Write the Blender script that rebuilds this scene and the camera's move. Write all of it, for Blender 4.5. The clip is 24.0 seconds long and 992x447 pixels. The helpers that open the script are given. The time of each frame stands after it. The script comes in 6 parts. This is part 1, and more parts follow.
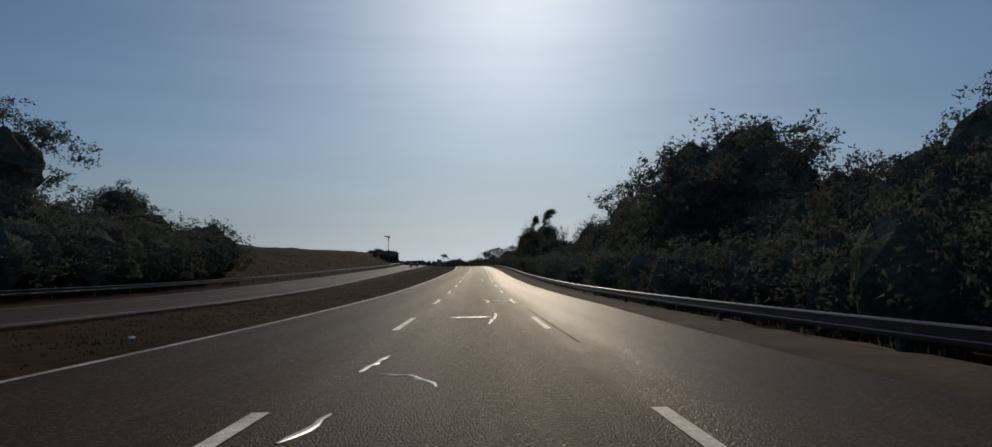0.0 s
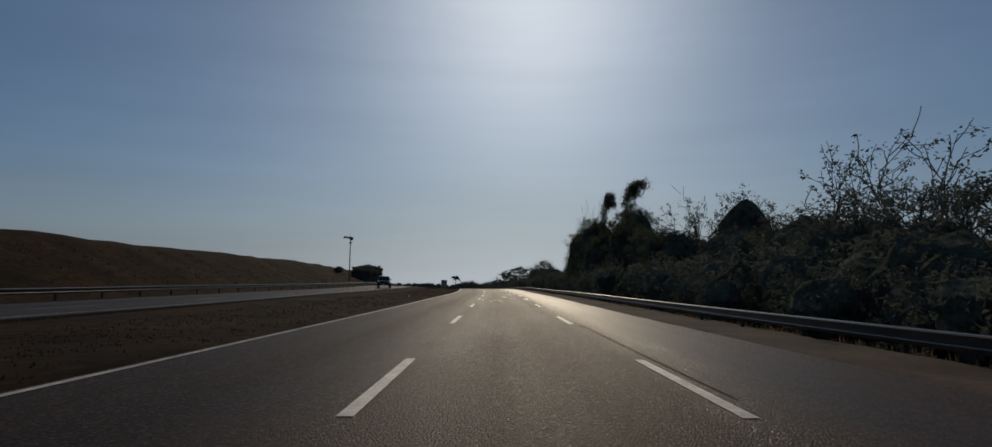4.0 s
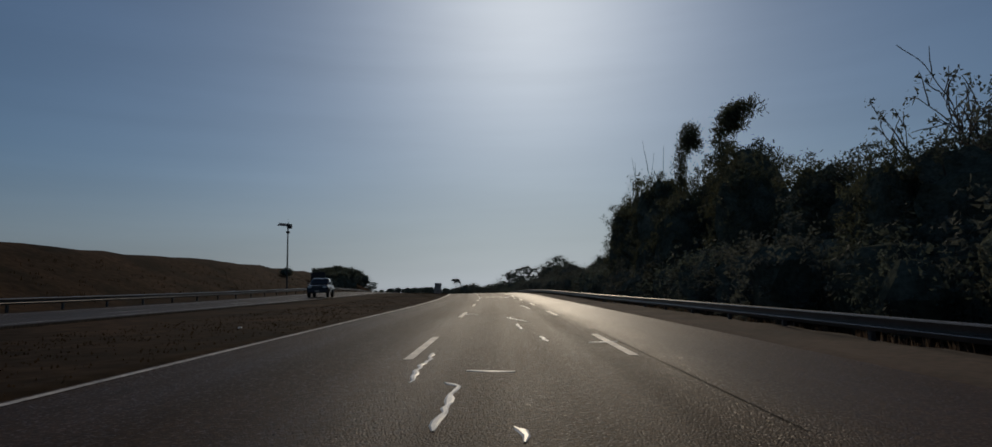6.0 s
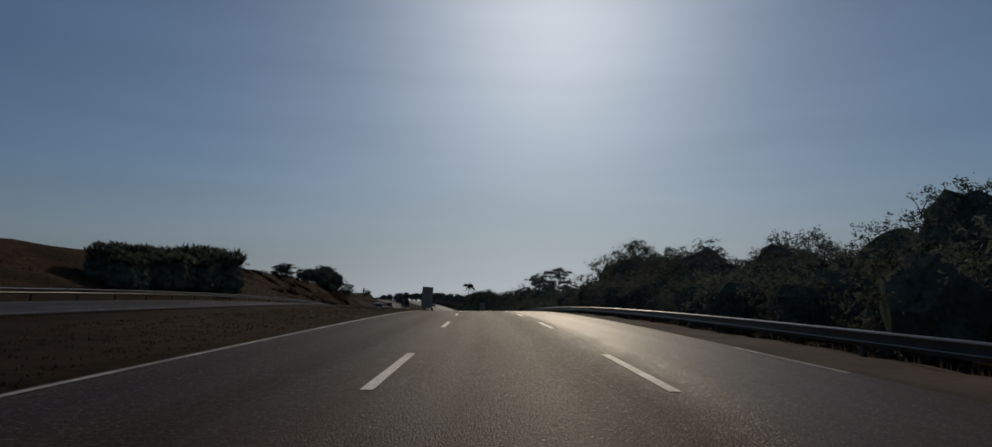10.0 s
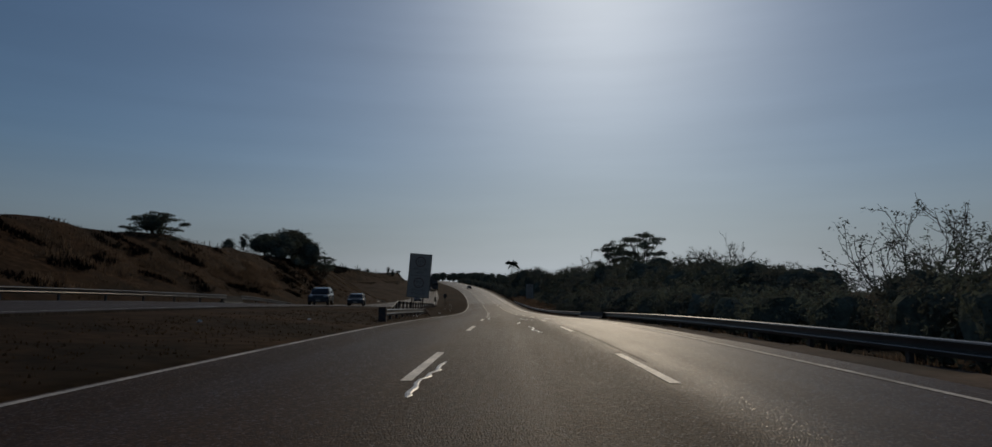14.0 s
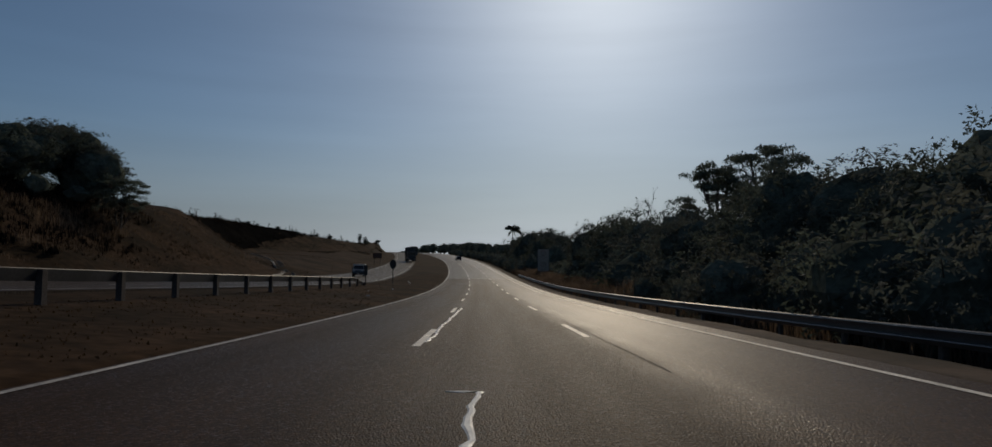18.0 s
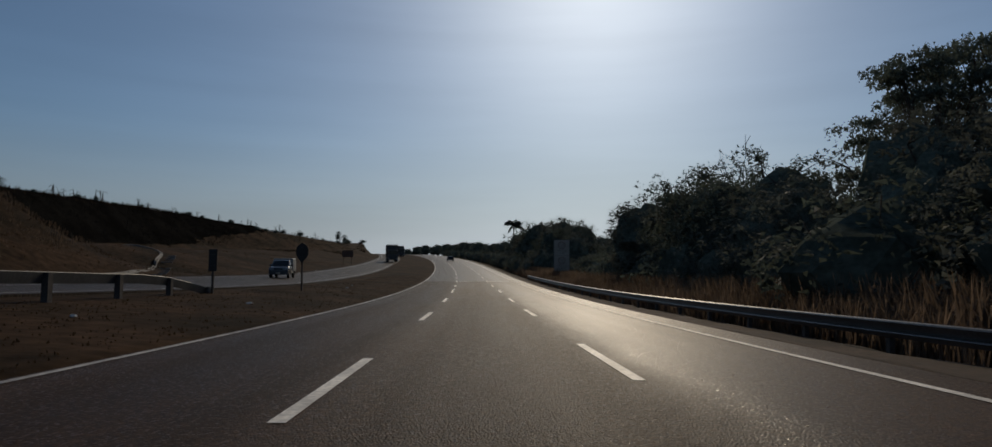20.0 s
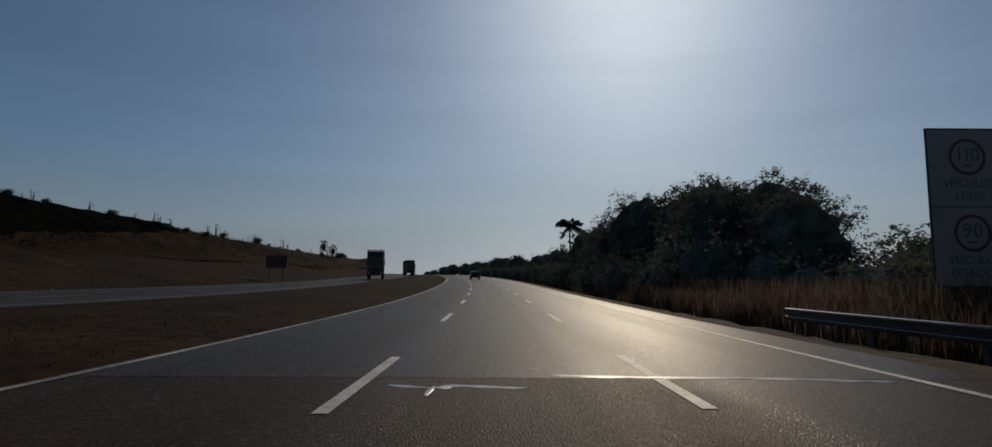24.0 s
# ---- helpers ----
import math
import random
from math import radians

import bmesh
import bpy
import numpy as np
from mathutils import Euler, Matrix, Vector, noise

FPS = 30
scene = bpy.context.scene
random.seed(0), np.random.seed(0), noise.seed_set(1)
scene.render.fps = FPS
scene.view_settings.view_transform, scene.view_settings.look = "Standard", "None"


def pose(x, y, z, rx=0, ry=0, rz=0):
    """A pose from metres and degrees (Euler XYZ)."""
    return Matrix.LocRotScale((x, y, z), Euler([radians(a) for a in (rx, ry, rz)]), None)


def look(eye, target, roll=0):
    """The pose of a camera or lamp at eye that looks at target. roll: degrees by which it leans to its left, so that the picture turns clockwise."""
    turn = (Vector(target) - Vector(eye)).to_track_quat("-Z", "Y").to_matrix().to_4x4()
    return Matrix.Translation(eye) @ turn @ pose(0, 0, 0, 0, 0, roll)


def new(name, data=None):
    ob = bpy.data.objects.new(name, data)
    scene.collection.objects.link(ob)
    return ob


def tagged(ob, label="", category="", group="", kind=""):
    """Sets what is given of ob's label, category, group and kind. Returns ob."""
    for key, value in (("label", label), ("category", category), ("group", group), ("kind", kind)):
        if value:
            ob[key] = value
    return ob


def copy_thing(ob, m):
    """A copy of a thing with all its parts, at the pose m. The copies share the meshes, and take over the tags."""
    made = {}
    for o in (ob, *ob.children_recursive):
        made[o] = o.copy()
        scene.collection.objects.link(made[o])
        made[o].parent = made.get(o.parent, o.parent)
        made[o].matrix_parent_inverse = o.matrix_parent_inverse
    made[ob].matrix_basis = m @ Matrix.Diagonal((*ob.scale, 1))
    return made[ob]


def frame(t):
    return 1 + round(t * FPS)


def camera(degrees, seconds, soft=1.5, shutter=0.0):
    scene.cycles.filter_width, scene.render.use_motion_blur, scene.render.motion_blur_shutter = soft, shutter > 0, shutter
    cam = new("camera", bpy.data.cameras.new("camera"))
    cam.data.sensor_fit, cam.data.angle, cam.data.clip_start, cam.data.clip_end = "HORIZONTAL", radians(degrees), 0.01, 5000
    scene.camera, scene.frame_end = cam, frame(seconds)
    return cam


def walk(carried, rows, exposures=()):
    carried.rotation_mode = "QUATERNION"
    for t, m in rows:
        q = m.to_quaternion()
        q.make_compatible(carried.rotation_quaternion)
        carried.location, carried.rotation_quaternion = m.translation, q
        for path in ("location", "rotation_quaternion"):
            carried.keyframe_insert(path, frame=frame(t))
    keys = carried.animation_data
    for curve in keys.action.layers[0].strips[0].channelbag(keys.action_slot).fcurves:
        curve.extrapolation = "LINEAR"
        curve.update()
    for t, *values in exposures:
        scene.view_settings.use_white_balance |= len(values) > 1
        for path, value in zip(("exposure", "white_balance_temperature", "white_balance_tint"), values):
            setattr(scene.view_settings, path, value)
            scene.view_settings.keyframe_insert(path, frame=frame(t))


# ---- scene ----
cam = camera(76.2, 24.0)
PATH = [
    (0, (0.43, 0.00, 1.13), (0.690, 9.966, 1.907), -0.48),
    (0.3, (0.35, 5.67, 1.05), (0.638, 15.630, 1.861), -0.34),
    (1, (0.22, 19.19, 0.94), (0.458, 29.140, 1.874), 0.27),
    (2, (-0.04, 37.90, 0.95), (0.138, 47.848, 1.985), -0.76),
    (3, (-0.40, 56.41, 1.12), (-0.145, 66.341, 2.280), 0.17),
    (3.5, (-0.48, 65.62, 1.26), (-0.490, 75.548, 2.428), 0.49),
    (5.5, (-0.21, 101.01, 1.96), (-0.088, 110.946, 3.123), -0.54),
    (6, (-0.19, 109.72, 2.16), (-0.229, 119.643, 3.365), -1.11),
    (6.5, (-0.19, 118.59, 2.37), (0.042, 128.511, 3.585), -1.12),
    (7, (-0.20, 127.24, 2.57), (0.173, 137.164, 3.759), -1.45),
    (7.5, (-0.28, 135.68, 2.76), (-0.133, 145.611, 3.952), -1.06),
    (8, (-0.32, 144.31, 2.93), (-0.547, 154.234, 4.175), -0.68),
    (8.5, (-0.42, 152.83, 3.12), (-0.819, 162.737, 4.384), -0.19),
    (9, (-0.60, 161.40, 3.32), (-1.105, 171.302, 4.609), 0.12),
    (9.5, (-0.79, 169.90, 3.53), (-1.227, 179.806, 4.854), 0.05),
    (10, (-1.11, 178.08, 3.75), (-1.476, 187.982, 5.069), 0.42),
    (10.5, (-1.49, 186.10, 3.96), (-1.825, 196.011, 5.226), 0.34),
    (12.5, (-3.43, 218.94, 4.53), (-4.019, 228.869, 5.530), -0.21),
    (13, (-4.15, 226.88, 4.58), (-4.867, 236.803, 5.592), -0.03),
    (13.5, (-4.82, 234.62, 4.58), (-5.707, 244.531, 5.618), 0.36),
    (14, (-5.52, 242.59, 4.54), (-6.582, 252.480, 5.553), 0.36),
    (14.5, (-6.18, 250.48, 4.46), (-7.404, 260.356, 5.443), 0.08),
    (15, (-6.95, 258.20, 4.34), (-8.209, 268.079, 5.287), -0.28),
    (15.5, (-7.67, 266.07, 4.18), (-8.904, 275.954, 5.086), -0.01),
    (16, (-8.43, 273.90, 3.98), (-9.596, 283.798, 4.780), 0.26),
    (16.5, (-9.15, 281.69, 3.75), (-10.266, 291.598, 4.485), 0.13),
    (17, (-9.92, 289.37, 3.50), (-10.987, 299.294, 4.186), 0.08),
    (17.5, (-10.74, 296.84, 3.24), (-11.795, 306.765, 3.866), 0.31),
    (19.5, (-14.38, 329.33, 2.18), (-15.378, 339.255, 2.874), 0.46),
    (20, (-15.29, 337.28, 1.97), (-16.282, 347.206, 2.673), 0.27),
    (20.5, (-16.54, 345.71, 1.77), (-17.515, 355.633, 2.521), 0.24),
    (21, (-17.70, 353.81, 1.61), (-18.713, 363.722, 2.454), 0.54),
    (21.5, (-18.62, 361.58, 1.49), (-19.788, 371.466, 2.402), 0.43),
    (22, (-19.65, 369.59, 1.40), (-21.028, 379.447, 2.362), 0.21),
    (22.5, (-20.68, 377.50, 1.36), (-22.164, 387.340, 2.360), 0.21),
    (23, (-21.78, 385.62, 1.36), (-23.316, 395.447, 2.388), 0.22),
    (23.5, (-23.02, 393.82, 1.39), (-24.569, 403.641, 2.449), 0.25),
    (24, (-24.29, 401.96, 1.45), (-25.835, 411.777, 2.534), 0.26),
]
walk(cam, [(t, look(eye, target, roll)) for t, eye, target, roll in PATH], [(0, -1.45, 5760, 3), (1, -1.59, 5760, 3), (3, -1.69, 5760, 3), (6, -1.81, 5760, 3), (8, -1.67, 5760, 3), (10, -1.81, 5760, 3), (13, -1.72, 5760, 3), (14, -1.84, 5760, 3), (15, -1.64, 5760, 3), (17, -1.72, 5760, 3), (20, -1.45, 5760, 3), (22, -1.59, 5760, 3), (23, -1.77, 5760, 3), (24, -1.71, 5760, 3)])

# ---- daylight: a low sun ahead of the road, hazy blue sky ----
SUN_TURN, SUN_HEIGHT = -3.4, 28.5        # degrees from +y (left positive), degrees above the horizon
world = bpy.data.worlds.new("world")
scene.world = world
world.use_nodes = True
wn, wl = world.node_tree.nodes, world.node_tree.links
sky = wn.new("ShaderNodeTexSky")
sky.sky_type = "NISHITA"
sky.sun_disc = False
sky.sun_elevation, sky.sun_rotation = radians(SUN_HEIGHT), radians(-SUN_TURN)
sky.altitude, sky.air_density, sky.dust_density, sky.ozone_density = 300, 1.0, 1.05, 3.0
wn["Background"].inputs["Strength"].default_value = 0.12
# a thin grey veil that thickens towards the horizon, with faint level streaks
sky_at, height, veil, streaks, stretch = wn.new("ShaderNodeTexCoord"), wn.new("ShaderNodeSeparateXYZ"), wn.new("ShaderNodeMapRange"), wn.new("ShaderNodeTexNoise"), wn.new("ShaderNodeMapping")
stretch.inputs["Scale"].default_value = (1.6, 1.6, 16)
streaks.inputs["Scale"].default_value, streaks.inputs["Detail"].default_value = 1.4, 4
wl.new(sky_at.outputs["Generated"], height.inputs["Vector"])
wl.new(sky_at.outputs["Generated"], stretch.inputs["Vector"])
wl.new(stretch.outputs["Vector"], streaks.inputs["Vector"])
for k, x in (("From Min", 0.0), ("From Max", 0.22), ("To Min", 0.85), ("To Max", 0.0)):
    veil.inputs[k].default_value = x
veil.interpolation_type = "SMOOTHSTEP"
wl.new(height.outputs["Z"], veil.inputs["Value"])
grey, hazy = wn.new("ShaderNodeHueSaturation"), wn.new("ShaderNodeMix")
grey.inputs["Saturation"].default_value, grey.inputs["Value"].default_value = 0.0, 0.8
tone = wn.new("ShaderNodeMix")
tone.data_type, tone.blend_type = "RGBA", "MULTIPLY"
tone.inputs[0].default_value, tone.inputs[7].default_value = 1.0, (0.985, 1.0, 1.06, 1)
haze = wn.new("ShaderNodeHueSaturation")
haze.inputs["Saturation"].default_value = 0.95
hazy.data_type = "RGBA"
wl.new(sky.outputs["Color"], haze.inputs["Color"])
wl.new(sky.outputs["Color"], grey.inputs["Color"])
wl.new(grey.outputs["Color"], tone.inputs[6])
wl.new(veil.outputs["Result"], hazy.inputs[0])
wl.new(haze.outputs["Color"], hazy.inputs[6])
wl.new(tone.outputs[2], hazy.inputs[7])
band, bright = wn.new("ShaderNodeMapRange"), wn.new("ShaderNodeMix")
for k, x in (("From Min", 0.35), ("From Max", 0.65), ("To Min", 0.97), ("To Max", 1.03)):
    band.inputs[k].default_value = x
bright.data_type, bright.blend_type = "RGBA", "MULTIPLY"
bright.inputs[0].default_value = 1.0
wl.new(streaks.outputs["Fac"], band.inputs["Value"])
wl.new(hazy.outputs[2], bright.inputs[6])
wl.new(band.outputs["Result"], bright.inputs[7])
# the haze dims the sky towards the horizon and glows round the sun
fade, aureole, off_sun, glow, veiled = wn.new("ShaderNodeFloatCurve"), wn.new("ShaderNodeMapRange"), wn.new("ShaderNodeVectorMath"), wn.new("ShaderNodeMath"), wn.new("ShaderNodeVectorMath")
points = fade.mapping.curves[0].points
points[0].location, points[1].location = (0.0, 0.78), (1.0, 1.0)
for at_z, value in ((0.14, 0.89), (0.28, 0.96), (0.42, 1.0)):
    points.new(at_z, value)
fade.mapping.update()
az, el = radians(SUN_TURN), radians(SUN_HEIGHT)
toward = Vector((-math.sin(az) * math.cos(el), math.cos(az) * math.cos(el), math.sin(el)))
off_sun.operation, off_sun.inputs[1].default_value = "DOT_PRODUCT", toward
for k, x in (("From Min", 0.93), ("From Max", 1.0), ("To Min", 1.0), ("To Max", 1.14)):
    aureole.inputs[k].default_value = x
aureole.interpolation_type = "SMOOTHSTEP"
glow.operation, veiled.operation = "MULTIPLY", "SCALE"
wl.new(sky_at.outputs["Generated"], off_sun.inputs[0])
wl.new(off_sun.outputs["Value"], aureole.inputs["Value"])
wl.new(height.outputs["Z"], fade.inputs["Value"])
wl.new(fade.outputs["Value"], glow.inputs[0])
wl.new(aureole.outputs["Result"], glow.inputs[1])
wl.new(bright.outputs[2], veiled.inputs[0])
wl.new(glow.outputs[0], veiled.inputs["Scale"])
wl.new(veiled.outputs["Vector"], wn["Background"].inputs["Color"])
sun = new("sun", bpy.data.lights.new("sun", "SUN"))
sun.data.energy, sun.data.angle, sun.data.color = 4.2, radians(0.53), (1.0, 0.745, 0.495)
sun.matrix_world = look(toward * 400, (0, 0, 0))

# ---- the line of the road: heading and grade every 20 m ----
HEADING = [-0.43, -0.21, 0.0, 0.22, 0.28, 0.2, 0.05, -0.28, -0.1, 0.35, 1.18, 2.4, 3.55, 4.42, 4.76, 5.08, 5.67, 6.36, 7.01, 7.28, 7.53, 8.0, 8.61, 9.22, 9.88, 10.69, 11.48, 12.25, 13.06, 13.9, 14.75, 15.59, 16.42, 17.24, 18.06]
GRADE = [-0.0366, -0.0264, -0.0157, -0.0036, 0.0052, 0.015, 0.0194, 0.0225, 0.0244, 0.02, 0.0235, 0.0278, 0.0194, 0.0085, -0.006, -0.0183, -0.0308, -0.0358, -0.0312, -0.0246, -0.0153, -0.0018, 0.0077, 0.018, 0.0276, 0.0328, 0.0353, 0.0358, 0.0354, 0.0345, 0.0339, 0.0337, 0.0338, 0.0339, 0.0339]
KNOTS = [-40.0 + 20.0 * i for i in range(35)] + [720.0, 900.0, 3200.0]
HEADING += [21.0, 23.0, 23.0]
GRADE += [0.012, -0.03, -0.002]
LINE_S = np.arange(-400.0, 3201.0, 1.0)
line_h = np.radians(np.interp(LINE_S, KNOTS, HEADING))
line_x, line_y = np.cumsum(-np.sin(line_h)), np.cumsum(np.cos(line_h))
line_z = np.cumsum(np.interp(LINE_S, KNOTS, GRADE))
line_x, line_y, line_z = line_x - line_x[400], line_y - line_y[400], line_z - line_z[400]


def at(s, u, z=0.0):
    """The place s metres along the road, u metres to its right and z above its surface."""
    h = np.interp(s, LINE_S, line_h)
    return Vector((np.interp(s, LINE_S, line_x) + u * math.cos(h), np.interp(s, LINE_S, line_y) + u * math.sin(h), np.interp(s, LINE_S, line_z) + z))


def turn_at(s):
    return math.degrees(np.interp(s, LINE_S, line_h))


# where the asphalt ends on the right
PAVE_S = [-60, 8, 26, 60, 100, 135, 165, 190, 225, 252, 285, 299, 306, 320, 345, 380, 410]
PAVE_U = [5.4, 5.05, 5.5, 5.2, 4.95, 4.72, 4.9, 5.14, 5.5, 5.85, 5.75, 5.2, 5.6, 5.9, 6.0, 6.15, 6.3]


def pave_u(s):
    return float(np.interp(s, PAVE_S, PAVE_U)) + 0.05 * noise.noise((s * 0.45, 0.0, 2.0)) + 0.04 * noise.noise((s * 1.7, 0.0, 9.0))


def opp_right(s):
    return float(np.interp(s, [-60, 60, 170, 210, 280, 305, 330, 380, 420, 480, 640], [0, 0.05, 0.3, 0.35, 0.7, 0.85, 0.85, 0.6, 0.4, 0.25, 0.2]))


def opp_left(s):
    return float(np.interp(s, [-60, 30, 100, 170, 210, 280, 330, 380, 420, 480, 640], [0, 0, 0.15, 0.45, 0.6, 0.95, 1.1, 1.05, 0.65, 0.35, 0.3]))


def opp_l(s):
    return float(np.interp(s, [-60, 36, 62, 95], [-19.8, -20.0, -21.3, -22.0]))


def opp_u(s):
    return float(np.interp(s, [-60, 16, 33, 64, 95, 152, 205, 260, 320, 368, 383, 410, 480], [-11.2, -11.4, -11.3, -12.6, -13.8, -15.2, -14.4, -13.4, -14.0, -12.5, -12.0, -13.3, -14.5]))


SG = [-60, 190, 235, 275, 292, 322, 386, 397, 412, 480, 540, 573, 620, 652, 664, 900]
MID_U = [-30, -30, -30, -29.5, -29, -29, -29, -40, -52, -52, -37.5, -30.5, -27.5, -26.5, -26.5, -48]
MID_Z = [2.4, 2.4, 2.5, 2.8, 3.0, 3.3, 3.3, 2.8, 3.8, 3.6, 2.6, 2.2, 2.2, 2.2, 0.8, 2.0]
RIDGE_U = [-35, -35, -35, -35.5, -36, -36.5, -37.5, -50, -61, -61, -45, -36, -30.5, -28.5, -28.5, -58]
RIDGE_Z = [4.9, 4.9, 5.1, 6.4, 7.0, 8.6, 9.2, 9.8, 11.8, 11.2, 7.1, 5.3, 5.2, 5.6, 1.6, 4.0]
BACK_Z = [5.0, 5.0, 5.6, 8.6, 9.6, 11.2, 12.4, 12.4, 12.4, 11.6, 8.0, 6.4, 5.0, 4.5, 2.0, 4.0]


def ground(s, u):
    """Height of the ground over the road surface at that s."""
    k = [float(np.interp(s, SG, v)) for v in (MID_U, MID_Z, RIDGE_U, RIDGE_Z, BACK_Z)]
    r, l = opp_right(s), opp_left(s)
    w, e = opp_u(s), pave_u(s)
    foot = l + 0.05
    swell = foot + (k[1] - foot) * 12.9 / max(13.4, -24.6 - k[0]) + float(np.interp(s, [390, 404, 425, 480, 590], [0, 1.75, 1.6, 0.5, 0]))
    us = [-1500, -300, -95, -70, k[2], k[0], max(-37.5, k[0] + 0.5), -24.6, -22.4, w + 0.4, 0.5 * w - 2.8, -5.4, -5.15, e - 0.15, e + 0.15, 7.6, 9.2, 12, 40, 200, 1500]
    zs = [-30, -2, k[4] + 0.2, k[4], k[3], k[1], swell if k[0] < -38 else k[1], foot, l - 0.1, r - 0.1, 0.7 * r - 0.12, 0.02, -0.2, -0.2, -0.06, -0.18, -0.45, -0.7, -1, -3, -30]
    z = float(np.interp(u, us, zs))
    if u < -25.5 or u > 9:
        f = min(1.0, (abs(u) - 9) / 20) * (0.35 if s > 390 and u > -52 else 1)
        z += f * (0.28 * noise.noise((s * 0.06, u * 0.09, 0.0)) + 0.25 * noise.noise((s * 0.3, u * 0.35, 5.0)))
        if 270 < s < 400 and -42 < u < -26:
            z += 0.75 * noise.noise((s * 0.22, 3.0, u * 0.12)) + 0.3 * noise.noise((s * 0.6, 9.0, u * 0.3))
    return z


def on(s, u, dz=0.0):
    return at(s, u, ground(s, u) + dz)


# ---- materials ----
def material(name, color, rough=0.7, metal=0.0, var=0.25, fine=40.0, broad=1.5, bump=0.2, bump_scale=None, spec=0.5, per_object=0.0, tint=None, through_light=0.0):
    m = bpy.data.materials.new(name)
    m.use_nodes = True
    n, l = m.node_tree.nodes, m.node_tree.links
    b = n["Principled BSDF"]
    b.inputs["Roughness"].default_value, b.inputs["Metallic"].default_value = rough, metal
    b.inputs["Specular IOR Level"].default_value = spec
    co = n.new("ShaderNodeTexCoord")
    big, small = n.new("ShaderNodeTexNoise"), n.new("ShaderNodeTexNoise")
    big.inputs["Scale"].default_value, small.inputs["Scale"].default_value = broad, fine
    big.inputs["Detail"].default_value, small.inputs["Detail"].default_value = 4, 3
    for t in (big, small):
        l.new(co.outputs["Object"], t.inputs["Vector"])
    mix = n.new("ShaderNodeMix")
    mix.data_type = "RGBA"
    c = Vector(color)
    other = Vector(tint) if tint else c * (1 - var)
    mix.inputs[6].default_value = (*(c * (1 + var * 0.6)), 1)
    mix.inputs[7].default_value = (*other, 1)
    ramp = n.new("ShaderNodeMapRange")
    ramp.inputs["From Min"].default_value, ramp.inputs["From Max"].default_value = 0.35, 0.65
    l.new(big.outputs["Fac"], ramp.inputs["Value"])
    l.new(ramp.outputs["Result"], mix.inputs[0])
    grain = n.new("ShaderNodeMix")
    grain.data_type, grain.blend_type = "RGBA", "MULTIPLY"
    grain.inputs[0].default_value = 1.0
    g2 = n.new("ShaderNodeMapRange")
    g2.inputs["From Min"].default_value, g2.inputs["From Max"].default_value = 0.3, 0.7
    g2.inputs["To Min"].default_value, g2.inputs["To Max"].default_value = 1 - var, 1 + var * 0.5
    l.new(small.outputs["Fac"], g2.inputs["Value"])
    l.new(mix.outputs[2], grain.inputs[6])
    l.new(g2.outputs["Result"], grain.inputs[7])
    out = grain.outputs[2]
    if per_object:
        info, hsv, mr = n.new("ShaderNodeObjectInfo"), n.new("ShaderNodeHueSaturation"), n.new("ShaderNodeMapRange")
        mr.inputs["To Min"].default_value, mr.inputs["To Max"].default_value = 1 - per_object, 1 + per_object
        l.new(info.outputs["Random"], mr.inputs["Value"])
        l.new(mr.outputs["Result"], hsv.inputs["Value"])
        l.new(out, hsv.inputs["Color"])
        out = hsv.outputs["Color"]
    l.new(out, b.inputs["Base Color"])
    if through_light:
        tr, ms = n.new("ShaderNodeBsdfTranslucent"), n.new("ShaderNodeMixShader")
        ms.inputs[0].default_value = through_light
        l.new(out, tr.inputs["Color"])
        l.new(b.outputs["BSDF"], ms.inputs[1])
        l.new(tr.outputs["BSDF"], ms.inputs[2])
        l.new(ms.outputs["Shader"], n["Material Output"].inputs["Surface"])
    if bump:
        bp = n.new("ShaderNodeBump")
        bp.inputs["Strength"].default_value, bp.inputs["Distance"].default_value = bump, 0.02
        if bump_scale:
            t = n.new("ShaderNodeTexNoise")
            t.inputs["Scale"].default_value, t.inputs["Detail"].default_value = bump_scale, 4
            l.new(co.outputs["Object"], t.inputs["Vector"])
            l.new(t.outputs["Fac"], bp.inputs["Height"])
        else:
            l.new(small.outputs["Fac"], bp.inputs["Height"])
        l.new(bp.outputs["Normal"], b.inputs["Normal"])
    return m


